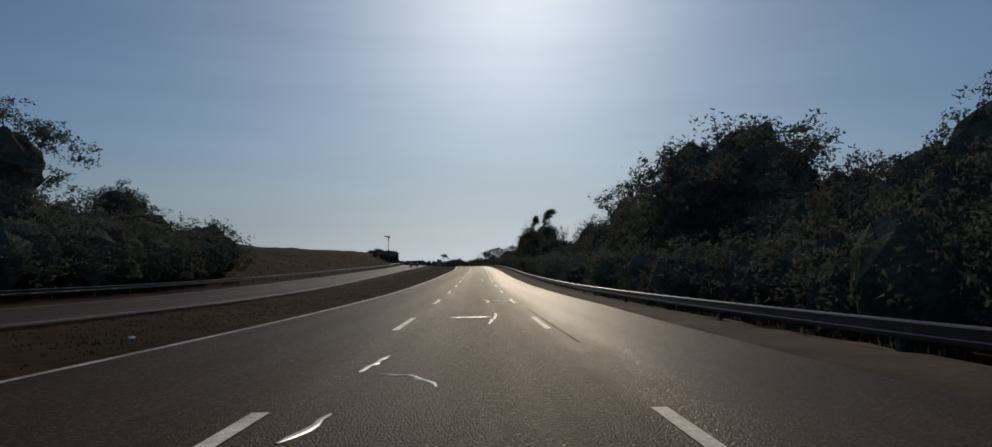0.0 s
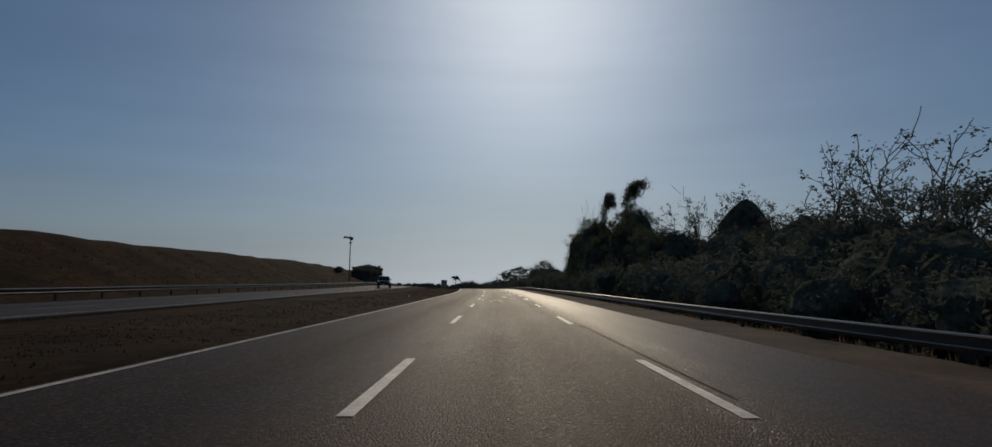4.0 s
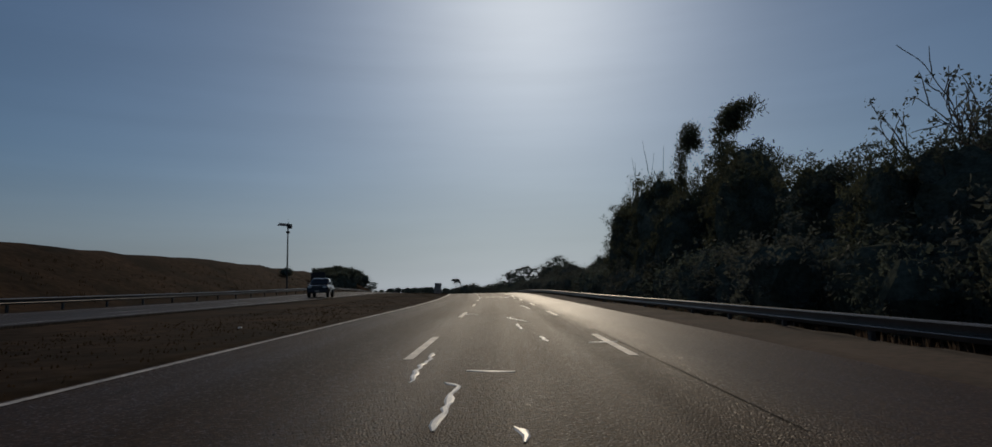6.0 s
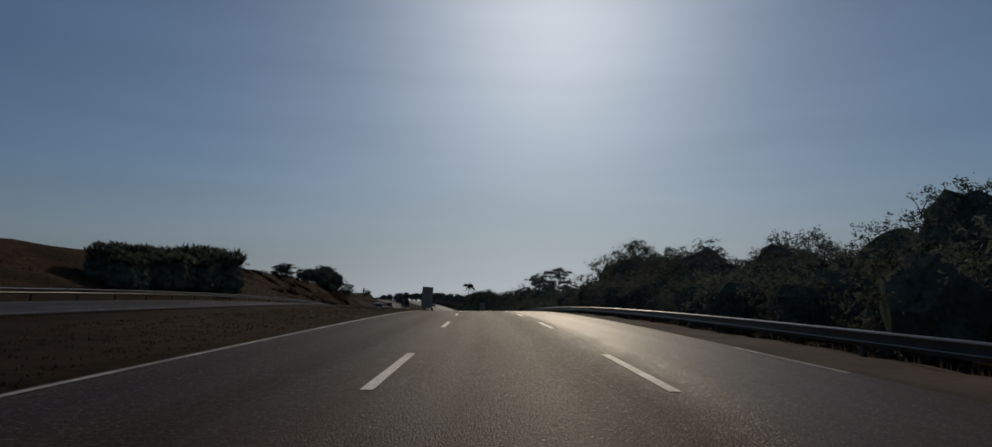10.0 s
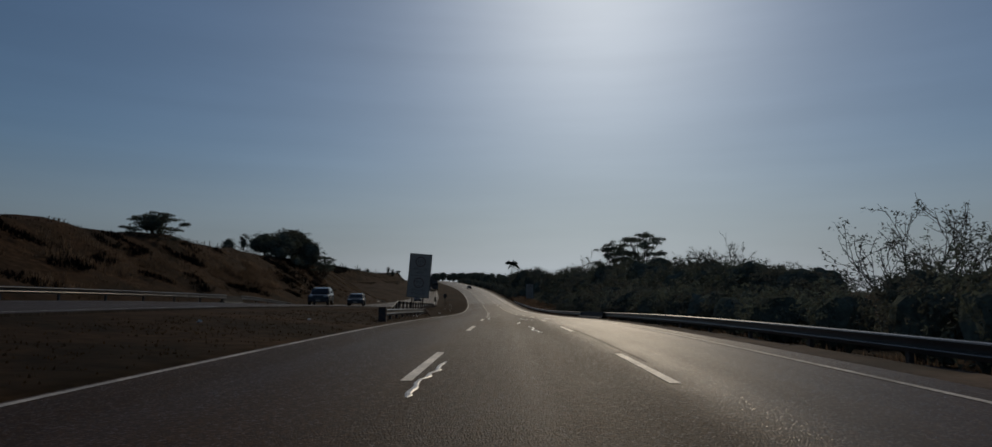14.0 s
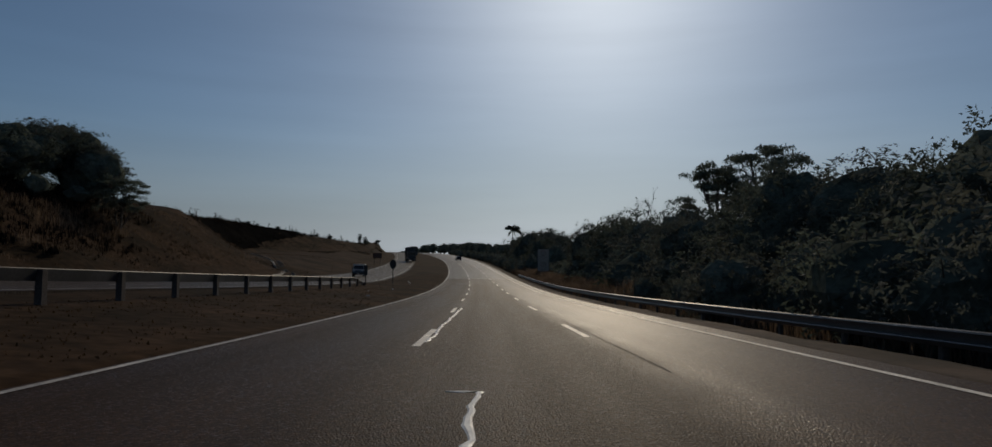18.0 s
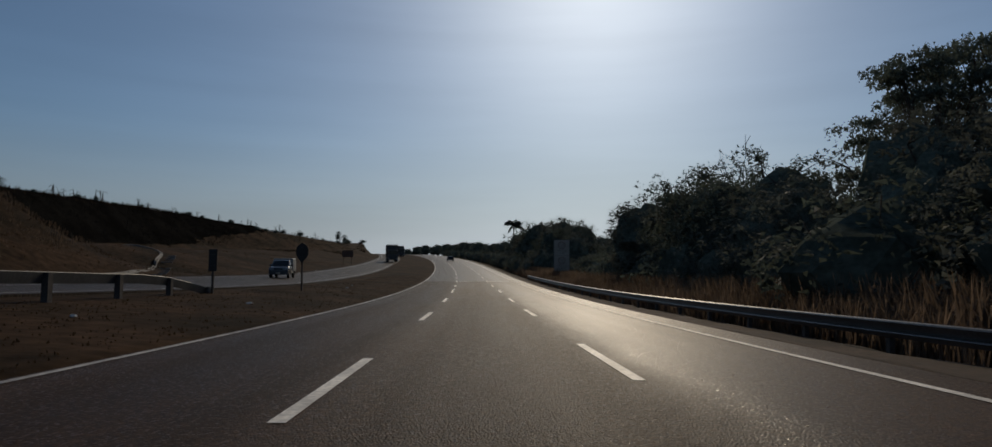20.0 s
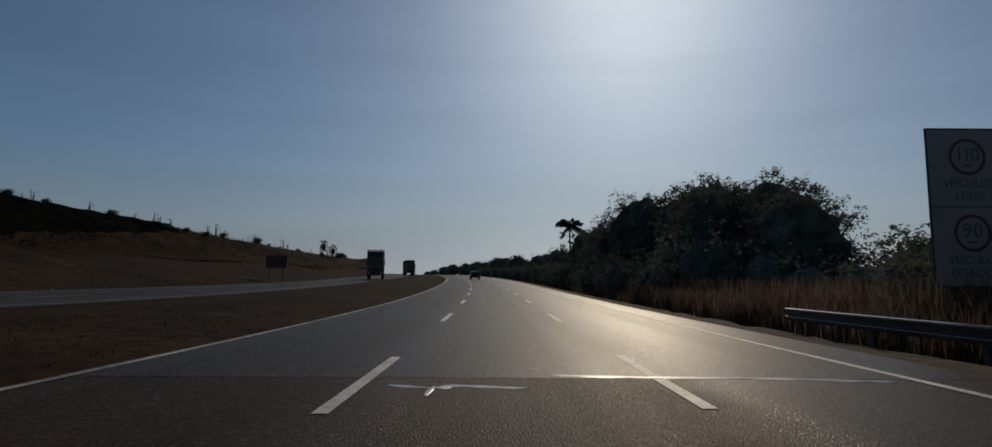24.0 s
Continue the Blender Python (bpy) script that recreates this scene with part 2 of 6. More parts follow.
def asphalt_material(name, base, streak, rough, spec, ravel, lane=None):
    """Worn asphalt: coarse stone, long wheel tracks and patches, laid out by metres across and along; ravel: open
    stones in the middle lane;
    lane: colour, roughness and gloss of the smoother right lane, into which it passes; sun glare is painted in: right
    lane paler, left lane darker."""
    m = bpy.data.materials.new(name)
    m.use_nodes = True
    n, l = m.node_tree.nodes, m.node_tree.links
    b = n["Principled BSDF"]
    b.inputs["Specular IOR Level"].default_value = spec
    uv = n.new("ShaderNodeUVMap")
    uv.uv_map = "metres"
    def noise_at(scale_x, scale_y, detail=4, rough_n=0.55):
        mp, t = n.new("ShaderNodeMapping"), n.new("ShaderNodeTexNoise")
        mp.inputs["Scale"].default_value = (scale_x, scale_y, 1)
        t.inputs["Scale"].default_value, t.inputs["Detail"].default_value, t.inputs["Roughness"].default_value = 1.0, detail, rough_n
        l.new(uv.outputs["UV"], mp.inputs["Vector"])
        l.new(mp.outputs["Vector"], t.inputs["Vector"])
        return t.outputs["Fac"]
    def mapped(v, a, c, lo, hi):
        r = n.new("ShaderNodeMapRange")
        for k, x in (("From Min", a), ("From Max", c), ("To Min", lo), ("To Max", hi)):
            r.inputs[k].default_value = x
        l.new(v, r.inputs["Value"])
        return r.outputs["Result"]
    def times(a, c, op="MULTIPLY"):
        x = n.new("ShaderNodeMath")
        x.operation = op
        l.new(a, x.inputs[0])
        l.new(c, x.inputs[1])
        return x.outputs[0]
    cells = n.new("ShaderNodeTexVoronoi")
    cells.voronoi_dimensions = "2D"
    cells.inputs["Scale"].default_value = 44
    l.new(uv.outputs["UV"], cells.inputs["Vector"])
    pick = n.new("ShaderNodeSeparateColor")
    l.new(cells.outputs["Color"], pick.inputs["Color"])
    stone = pick.outputs["Red"]
    coarse = noise_at(19, 15, 3, 0.7)
    patch = noise_at(0.5, 0.09, 4)
    tracks = noise_at(0.9, 0.006, 2)
    fine = noise_at(9, 1.2, 4)
    v = times(times(mapped(stone, 0.0, 1.0, 0.6, 1.4), mapped(coarse, 0.35, 0.65, 0.5, 1.5)), mapped(tracks, 0.35, 0.65, 1 - streak, 1 + streak))
    v = times(v, mapped(patch, 0.35, 0.65, 0.85, 1.15))
    v = times(v, mapped(fine, 0.3, 0.7, 0.85, 1.15))
    col = n.new("ShaderNodeVectorMath")
    col.operation = "SCALE"
    col.inputs[0].default_value = base
    l.new(v, col.inputs["Scale"])
    if lane:
        side, ragged = n.new("ShaderNodeSeparateXYZ"), n.new("ShaderNodeMath")
        ragged.operation = "MULTIPLY_ADD"
        ragged.inputs[1].default_value = 0.9
        l.new(uv.outputs["UV"], side.inputs["Vector"])
        l.new(noise_at(0.9, 0.35, 5), ragged.inputs[0])
        l.new(side.outputs["X"], ragged.inputs[2])
        right = mapped(ragged.outputs[0], 2.2, 3.1, 0.0, 1.0)
        # paler right lane: polished stone, with the sun's glare added to the colour
        tone_of = n.new("ShaderNodeMix")
        tone_of.data_type = "RGBA"
        tone_of.inputs[6].default_value, tone_of.inputs[7].default_value = (*base, 1), (*lane[0], 1)
        l.new(right, tone_of.inputs[0])
        l.new(times(mapped(right, 0.0, 1.0, spec, lane[2]), mapped(side.outputs["X"], -2.6, -0.6, 0.6, 1.0)), b.inputs["Specular IOR Level"])
        # left lane darkened in colour, being off to the side of the sun's glare
        glare_falloff = n.new("ShaderNodeVectorMath")
        glare_falloff.operation = "SCALE"
        l.new(tone_of.outputs[2], glare_falloff.inputs[0])
        l.new(mapped(side.outputs["X"], -2.6, -0.6, 0.94, 1.0), glare_falloff.inputs["Scale"])
        l.new(glare_falloff.outputs["Vector"], col.inputs[0])
    l.new(col.outputs["Vector"], b.inputs["Base Color"])
    r = times(mapped(tracks, 0.35, 0.65, rough + 0.04, rough - 0.04), mapped(patch, 0.35, 0.65, 0.95, 1.05))
    if lane:
        r = times(r, mapped(right, 0.0, 1.0, 1.0, lane[1] / rough))
    r = times(r, mapped(stone, 0.75, 1.0, 1.0, 0.5))
    l.new(r, b.inputs["Roughness"])
    bp = n.new("ShaderNodeBump")
    bp.inputs["Strength"].default_value, bp.inputs["Distance"].default_value = 0.22, 0.010
    l.new(times(times(mapped(cells.outputs["Distance"], 0.0, 0.7, 1.0, 0.0), mapped(stone, 0.0, 1.0, 0.3, 1.0)), coarse, "ADD"), bp.inputs["Height"])
    if ravel:
        split, edge = n.new("ShaderNodeSeparateXYZ"), n.new("ShaderNodeMath")
        edge.operation = "ABSOLUTE"
        l.new(uv.outputs["UV"], split.inputs["Vector"])
        sway = n.new("ShaderNodeMath")
        sway.operation = "MULTIPLY_ADD"
        l.new(noise_at(0.6, 0.5, 4), sway.inputs[0])
        sway.inputs[1].default_value = 1.8
        l.new(split.outputs["X"], sway.inputs[2])
        shift = n.new("ShaderNodeMath")
        shift.operation = "SUBTRACT"
        l.new(sway.outputs[0], shift.inputs[0])
        shift.inputs[1].default_value = 1.35
        l.new(shift.outputs[0], edge.inputs[0])
        l.new(mapped(edge.outputs[0], 1.2, 2.6, 0.95, 0.32), bp.inputs["Strength"])
    l.new(bp.outputs["Normal"], b.inputs["Normal"])
    return m


ASPHALT = asphalt_material("asphalt", (0.052, 0.030, 0.0152), 0.16, 0.58, 0.06, True, ((0.066, 0.039, 0.0205), 0.5, 0.11))
ASPHALT_SMOOTH = asphalt_material("asphalt_smooth", (0.053, 0.034, 0.0195), 0.1, 0.49, 0.088, False, ((0.063, 0.042, 0.026), 0.46, 0.13))
ASPHALT_OLD = asphalt_material("asphalt_grey", (0.052, 0.038, 0.026), 0.1, 0.6, 0.06, False)
PAINT = material("road_paint", (0.80, 0.74, 0.63), 0.6, var=0.3, fine=14, broad=1.2, bump=0.3)
PAINT_WORN = material("road_paint_worn", (0.48, 0.44, 0.38), 0.6, var=0.45, fine=9, broad=0.8, bump=0.3)
# sealant beads; the sun's white glare on them is put into the pale colour
GLARE_SEAL = material("sealant_glare", (0.75, 0.72, 0.67), 0.38, var=0.25, fine=60, broad=4, bump=0.1, bump_scale=25)
JOINT = material("open_joint", (0.035, 0.028, 0.02), 0.9, var=0.4, fine=12, broad=0.8, bump=0.4, spec=0.1)
# dark scrub; the shade on the steep upper bank is put into its colour
SHADED_SCRUB = material("dark_scrub", (0.0135, 0.0125, 0.0105), 0.95, var=0.4, fine=3, broad=0.25, bump=0, spec=0.0)
EARTH = material("dry_earth_grass", (0.045, 0.026, 0.0135), 0.95, var=0.55, fine=2.2, broad=0.22, bump=0.9, bump_scale=4.5, spec=0.03, tint=(0.023, 0.0155, 0.0085))
VERGE = material("dirt_verge", (0.085, 0.058, 0.04), 0.95, tint=(0.028, 0.02, 0.014), var=0.35, fine=6, broad=0.3, bump=0.8, bump_scale=9, spec=0.2)
STEEL = material("galvanised_steel", (0.085, 0.078, 0.07), 0.32, 0.0, spec=0.55, var=0.25, fine=18, broad=1.2, bump=0.08)
STEEL_OLD = material("weathered_steel", (0.05, 0.045, 0.04), 0.5, 0.0, spec=0.4, var=0.35, fine=14, broad=1.0, bump=0.15)
POSTWOOD = material("dark_post", (0.07, 0.055, 0.045), 0.85, var=0.35, fine=20, broad=3, bump=0.4)
CONCRETE = material("concrete", (0.24, 0.22, 0.19), 0.9, var=0.3, fine=12, broad=1.0, bump=0.4)
# barrier blocks, far darker than the concrete of their footing
CONCRETE_DARK = material("dark_concrete", (0.04, 0.037, 0.034), 0.9, var=0.35, fine=10, broad=0.8, bump=0.4)
BARK = material("bark", (0.085, 0.068, 0.052), 0.9, var=0.4, fine=25, broad=3, bump=0.7, per_object=0.2)
LEAF = material("leaf", (0.11, 0.128, 0.1), 0.75, var=0.3, fine=6, broad=0.5, bump=0, spec=0.1, per_object=0.2, through_light=0.42)
LEAF_DRY = material("leaf_dusty", (0.12, 0.128, 0.105), 0.8, var=0.3, fine=6, broad=0.5, bump=0, spec=0.08, per_object=0.2, through_light=0.42)
LEAF_DEEP = material("leaf_mass", (0.115, 0.125, 0.095), 0.95, var=0.35, fine=7, broad=1.2, bump=0.6, bump_scale=6, spec=0.0, per_object=0.2)
BAMBOO_LEAF = material("bamboo_leaf", (0.11, 0.118, 0.075), 0.75, var=0.3, fine=6, broad=0.5, bump=0, spec=0.1, through_light=0.5)
CULM = material("bamboo_culm", (0.12, 0.11, 0.05), 0.6, var=0.3, fine=10, broad=1, bump=0.1)
STRAW = material("dry_grass", (0.056, 0.038, 0.022), 0.9, var=0.4, fine=3, broad=0.25, bump=0, spec=0.1, through_light=0.4)
STRAW_TALL = material("tall_straw", (0.165, 0.12, 0.083), 0.9, var=0.4, fine=3, broad=0.25, bump=0, spec=0.1, through_light=0.5)
PANEL = material("sign_sheeting", (0.36, 0.305, 0.245), 0.5, var=0.08, fine=3, broad=0.7, bump=0.02)
SIGN_BACK = material("sign_back", (0.03, 0.026, 0.023), 0.7, 0.0, var=0.2, fine=8, broad=1, bump=0.05)
SIGN_RED = material("sign_red", (0.12, 0.05, 0.042), 0.5, var=0.1, fine=5, broad=1, bump=0)
# dark lettering lightened: the veil of glare over the signs is in its colour
SIGN_INK = material("veiled_lettering", (0.155, 0.14, 0.122), 0.6, var=0.25, fine=9, broad=1.5, bump=0)
SIGN_BLACK = material("sign_black", (0.025, 0.025, 0.028), 0.5, var=0.1, fine=5, broad=1, bump=0)
BOARD = material("brown_board", (0.10, 0.05, 0.03), 0.7, var=0.2, fine=5, broad=1, bump=0.05)
GLASS = material("dark_glass", (0.012, 0.013, 0.015), 0.1, var=0.1, fine=3, broad=1, bump=0, spec=0.3)
RUBBER = material("rubber", (0.012, 0.012, 0.012), 0.85, var=0.2, fine=20, broad=3, bump=0.2)
RIM = material("alloy", (0.03, 0.03, 0.032), 0.35, 0.0, var=0.1, fine=10, broad=2, bump=0)
CHROME = material("lamp_glass", (0.5, 0.5, 0.48), 0.12, 0.2, var=0.05, fine=10, broad=2, bump=0)
BLACK_TRIM = material("black_trim", (0.03, 0.03, 0.032), 0.6, var=0.2, fine=10, broad=2, bump=0.05)
CAR_GREY = material("graphite_paint", (0.026, 0.028, 0.031), 0.16, 0.0, spec=0.45, var=0.06, fine=4, broad=1, bump=0)
CAR_DARK = material("dark_blue_paint", (0.012, 0.013, 0.017), 0.16, 0.0, spec=0.45, var=0.06, fine=4, broad=1, bump=0)
CAR_SILVER = material("silver_paint", (0.055, 0.055, 0.057), 0.18, 0.0, spec=0.5, var=0.06, fine=4, broad=1, bump=0)
CAR_WHITE = material("white_paint", (0.27, 0.26, 0.24), 0.45, var=0.05, fine=4, broad=1, bump=0)
LITTER = material("litter", (0.75, 0.74, 0.70), 0.6, var=0.1, fine=10, broad=2, bump=0.2)


# ---- building helpers ----
def mesh_from(name, verts, faces, mat, smooth=False):
    me = bpy.data.meshes.new(name)
    me.from_pydata([tuple(v) for v in verts], [], faces)
    me.materials.append(mat)
    if smooth:
        me.polygons.foreach_set("use_smooth", [True] * len(me.polygons))
    me.update()
    return me


def part(name, bm, mat, parent, label="", smooth=False):
    """Links a bmesh, or a mesh, as one object under a thing or a part."""
    if isinstance(bm, bmesh.types.BMesh):
        me = bpy.data.meshes.new(name)
        bm.to_mesh(me)
        bm.free()
        me.materials.append(mat)
        if smooth:
            me.polygons.foreach_set("use_smooth", [True] * len(me.polygons))
    else:
        me = bm
    ob = new(name, me)
    ob.parent = parent
    return tagged(ob, label)


def thing(name, m, label, category, group="", kind=""):
    ob = new(name)
    ob.matrix_basis = m
    return tagged(ob, label, category, group, kind)


def box(bm, size, centre, bevel=0.0, turn=None):
    r = bmesh.ops.create_cube(bm, size=1.0)
    m = Matrix.Translation(centre) @ (turn or Matrix()) @ Matrix.Diagonal((*size, 1))
    bmesh.ops.transform(bm, matrix=m, verts=r["verts"])
    if bevel:
        edges = list({e for v in r["verts"] for e in v.link_edges})
        bmesh.ops.bevel(bm, geom=edges, offset=bevel, segments=2, affect="EDGES", profile=0.5)


def rod(bm, a, b, r0, r1=None, sides=8):
    a, b = Vector(a), Vector(b)
    d = b - a
    m = Matrix.Translation((a + b) / 2) @ d.to_track_quat("Z", "Y").to_matrix().to_4x4()
    bmesh.ops.create_cone(bm, cap_ends=True, segments=sides, radius1=r0, radius2=r0 if r1 is None else r1, depth=d.length, matrix=m)


def boxed(*args, **kw):
    bm = bmesh.new()
    box(bm, *args, **kw)
    return bm


def rodded(*args, **kw):
    bm = bmesh.new()
    rod(bm, *args, **kw)
    return bm


def ribbon(name, edges, mat, uv=False):
    """A strip through rows of places of equal length; uv: rows of (across, along) for the surface pattern."""
    verts = [p for row in edges for p in row]
    w = len(edges[0])
    faces = [(i * w + j, i * w + j + 1, (i + 1) * w + j + 1, (i + 1) * w + j) for i in range(len(edges) - 1) for j in range(w - 1)]
    me = mesh_from(name, verts, faces, mat)
    if uv:
        flat = [c for row in uv for c in row]
        lay = me.uv_layers.new(name="metres")
        for lp in me.loops:
            lay.data[lp.index].uv = flat[lp.vertex_index]
    return me


# ---- large structure ----
def steps(a, b, d):
    k = max(1, int(round((b - a) / d)))
    return [a + (b - a) * i / k for i in range(k + 1)]


SS = [-380, -250, -150, -100] + steps(-70, 700, 3.5) + [720, 760, 820, 900, 1050, 1300, 1700, 2300, 3100]
US = [-1500, -700, -300, -150, -95, -80, -70] + steps(-64, -24.6, 2.2) + [-23.4, -22.4, -22.0, -19, -17] + steps(-15.4, -11.2, 0.4) + steps(-10.5, -6.2, 1.1) + [-5.8, -5.4, -5.15, -1, 3, 4.2, 4.6, 4.9, 5.2, 5.5, 5.8, 6.1, 6.4, 6.7, 7.0, 7.3, 7.6, 8.3, 9.2, 10.5, 12, 14, 17, 21, 26, 33, 40, 60, 90, 140, 200, 400, 800, 1500]
tagged(new("ground", ribbon("ground", [[on(s, u) for u in US] for s in SS], EARTH)), "dry brown grass and bare earth sloping up into a field", "ground", kind="structure")
for o in [bpy.data.objects["ground"]]:
    o.data.polygons.foreach_set("use_smooth", [True] * len(o.data.polygons))

RS = steps(-70, 420, 1.75) + steps(423.5, 700, 3.5) + [720, 760, 820, 900, 1050]
EDGE_L, LINE_L, LINE_R, EDGE_R = -5.15, -1.484, 2.016, 5.115
def across(s):
    return [-5.34, -5.32, -3.3, -1.48, 0.3, 2.02, 3.0, 4.2, pave_u(s), pave_u(s) + 0.02]


drop = [-0.3, 0, 0, 0, 0, 0, 0, 0, 0, -0.3]
road = tagged(new("road", ribbon("road", [[at(s, u, d) for u, d in zip(across(s), drop)] for s in RS], ASPHALT, [[(u, s) for u in across(s)] for s in RS])),
              "worn grey asphalt carriageway with three lanes", "road", kind="structure")
def ow(s):
    return [opp_l(s) - 0.02, opp_l(s), -18.5, -16.0, opp_u(s), opp_u(s) + 0.02]


od = [-0.3, 0, 0, 0, 0, -0.3]


def opp_z(s, u):
    f = (u - opp_l(s)) / (opp_u(s) - opp_l(s))
    return opp_left(s) * (1 - f) + opp_right(s) * f


opposite = tagged(new("opposite_road", ribbon("opposite_road", [[at(s, u, opp_z(s, u) + d) for u, d in zip(ow(s), od)] for s in RS], ASPHALT_OLD, [[(u, s) for u in ow(s)] for s in RS])),
                  "grey asphalt carriageway of the opposite direction", "road", kind="structure")


def stripe(name, parent, s0, s1, u, w, mat, z=0.009, step=3.5, zf=None):
    uf = u if callable(u) else lambda s: u
    rows = [[at(s, uf(s) - w / 2, (zf(s, uf(s) - w / 2) if zf else 0) + z), at(s, uf(s) + w / 2, (zf(s, uf(s) + w / 2) if zf else 0) + z)] for s in steps(s0, s1, step)]
    return part(name, ribbon(name, rows, mat), None, parent)


def overlay(s0, s1, u0, u1, mat=ASPHALT_SMOOTH, label="smoother grey overlay"):
    us = steps(u0, u1, 1.8)
    ss = steps(s0, s1, 3.5)
    return part("asphalt_overlay", ribbon("asphalt_overlay", [[at(s, u, 0.004) for u in us] for s in ss], mat, [[(u, s) for u in us] for s in ss]), None, road, label)


overlay(411.1, 700, -5.3, 6.2)

stripe("edge_line", road, -60, 700, EDGE_L, 0.13, PAINT_WORN)
stripe("edge_line", road, 187.2, 191.4, EDGE_R - 0.1, 0.08, PAINT_WORN, step=1.0)
stripe("edge_line", road, 225, 291, EDGE_R - 0.06, 0.12, PAINT_WORN)
stripe("edge_line", road, 303.5, 700, EDGE_R, 0.14, PAINT)
stripe("edge_line", opposite, -60, 640, lambda s: opp_u(s) - 0.6, 0.12, PAINT_WORN, zf=opp_z)
stripe("edge_line", opposite, -60, 640, lambda s: opp_l(s) + 0.9, 0.12, PAINT_WORN, zf=opp_z)
PERIOD, START = 13.146, 1.387
rnd = random.Random(4)
for k in range(-3, 46):
    s = START + PERIOD * k
    stripe("lane_dash", road, s, s + 4.3, LINE_L, 0.155, PAINT, step=1.2)
    shift = 0.0 if k < 24 else 2.2 if k < 28 else 0.3
    stripe("lane_dash", road, s + shift, s + shift + 4.3, LINE_R, 0.15, PAINT, step=1.2)
for k in range(0, 46):
    s = 6 + PERIOD * k
    stripe("lane_dash", opposite, s, s + 4.3, -17.4, 0.13, PAINT_WORN, step=1.5, zf=opp_z)


def seal(points, seed, width=0.075, wig=0.035):
    """A bead of sealant poured along a crack that runs through those places (along, across); thinner and straighter over a cut across the lane."""
    r = random.Random(seed)
    knots = [Vector((u, s)) for s, u in points]
    cut = abs(knots[-1].x - knots[0].x) > 1.2 * abs(knots[-1].y - knots[0].y)
    if cut:
        width, wig = 0.15, 0.012
    rows, off = [], 0.0
    for a, b in zip(knots, knots[1:]):
        d = b - a
        side = Vector((d.y, -d.x)).normalized()
        k = max(2, int(d.length / 0.16))
        for i in range(k + (b is knots[-1])):
            off = off * 0.7 + r.uniform(-wig, wig)
            p = a + d * (i / k) + side * off
            end = (a is knots[0] and i == 0) or (b is knots[-1] and i == k)
            q = side * width * r.uniform(0.6, 1.4) * (0.35 if end else 1) / 2
            rows.append([at(p.y - q.y, p.x - q.x, 0.003), at(p.y - q.y * 0.5, p.x - q.x * 0.5, 0.012), at(p.y + q.y * 0.5, p.x + q.x * 0.5, 0.012), at(p.y + q.y, p.x + q.x, 0.003)])
    return part("crack_seal", ribbon("crack_seal", rows, GLARE_SEAL), None, road)


for i, run in enumerate([
    ((9.8, -0.94), (8.9, -1.0), (8.1, -1.06)), ((7.9, -0.82), (7.8, -0.40), (6.9, -0.02)), ((5.6, -0.86), (5.2, -0.91), (4.6, -1.01)),
    ((20.9, 0.97), (18.5, 0.9), (16.3, 0.63)), ((18.9, -0.4), (19.1, 0.8)), ((31.2, 1.05), (29.7, 1.82)), ((32.0, 0.6), (30.0, 0.9), (28.1, 0.8)),
    ((77.5, 0.8), (74.0, 1.0), (70.5, 0.9)), ((174.5, -1.4), (173.0, -1.36)), ((390.1, 2.05), (387.5, 2.2), (385.0, 2.3)),
    ((389.7, -1.4), (388.4, -1.5)), ((120.6, -1.21), (119.6, -1.16), (117.9, -1.18), (117.3, -1.13)),
    ((117.3, -0.68), (117.0, -0.55), (115.9, -0.51), (115.2, -0.53), (114.8, -0.51)), ((118.3, -0.50), (118.1, 0.14))]):
    seal(run, 10 + i)
for i, run in enumerate([
    ((114.9, 0.06), (114.8, 0.12), (114.4, 0.12)), ((123.6, 0.77), (122.4, 0.93)), ((122.0, 1.63), (122.1, 2.19)), ((128.2, 0.45), (125.9, 0.49)),
    ((132.0, 0.21), (129.5, 0.72)), ((135.8, -1.63), (135.4, -1.31), (135.0, -1.36)), ((135.4, -1.31), (135.2, -0.90)),
    ((132.3, 0.28), (132.0, 0.30), (131.8, 0.38)), ((145.9, 1.19), (143.6, 1.32), (139.8, 1.38)),
    ((166.8, 1.63), (164.1, 1.83)), ((164.8, 2.01), (159.9, 2.00)), ((157.0, 1.28), (156.7, 2.01)),
    ((152.8, 1.67), (152.1, 1.69)), ((173.4, -0.59), (173.6, 1.01))]):
    seal(run, 50 + i)
for i, run in enumerate([
    ((172.9, -1.36), (170.5, -1.33), (169.0, -1.37), (168.0, -1.39), (167.2, -1.36), (166.2, -1.45)), ((168.8, -1.35), (168.9, -1.15)),
    ((167.3, -1.51), (167.4, -1.32)), ((173.4, -1.35), (173.2, 0.23)), ((172.5, -1.31), (172.5, -0.41)), ((173.1, 0.77), (172.9, 2.20)),
    ((171.6, 1.27), (171.0, 0.93), (170.3, 0.97), (169.7, 1.20), (169.2, 1.13), (168.4, 1.34), (168.0, 1.41)),
    ((168.0, 1.41), (167.7, 1.22), (167.3, 1.18), (167.1, 1.29)), ((167.7, 1.69), (167.5, 1.77), (166.8, 1.70), (166.4, 1.74)),
    ((175.7, -1.41), (176.8, -1.35)), ((245.3, 1.19), (240.0, 1.04), (237.5, 1.08), (235.3, 1.12), (234.2, 1.14)), ((234.1, 0.89), (234.1, 1.20))]):
    seal(run, 90 + i)
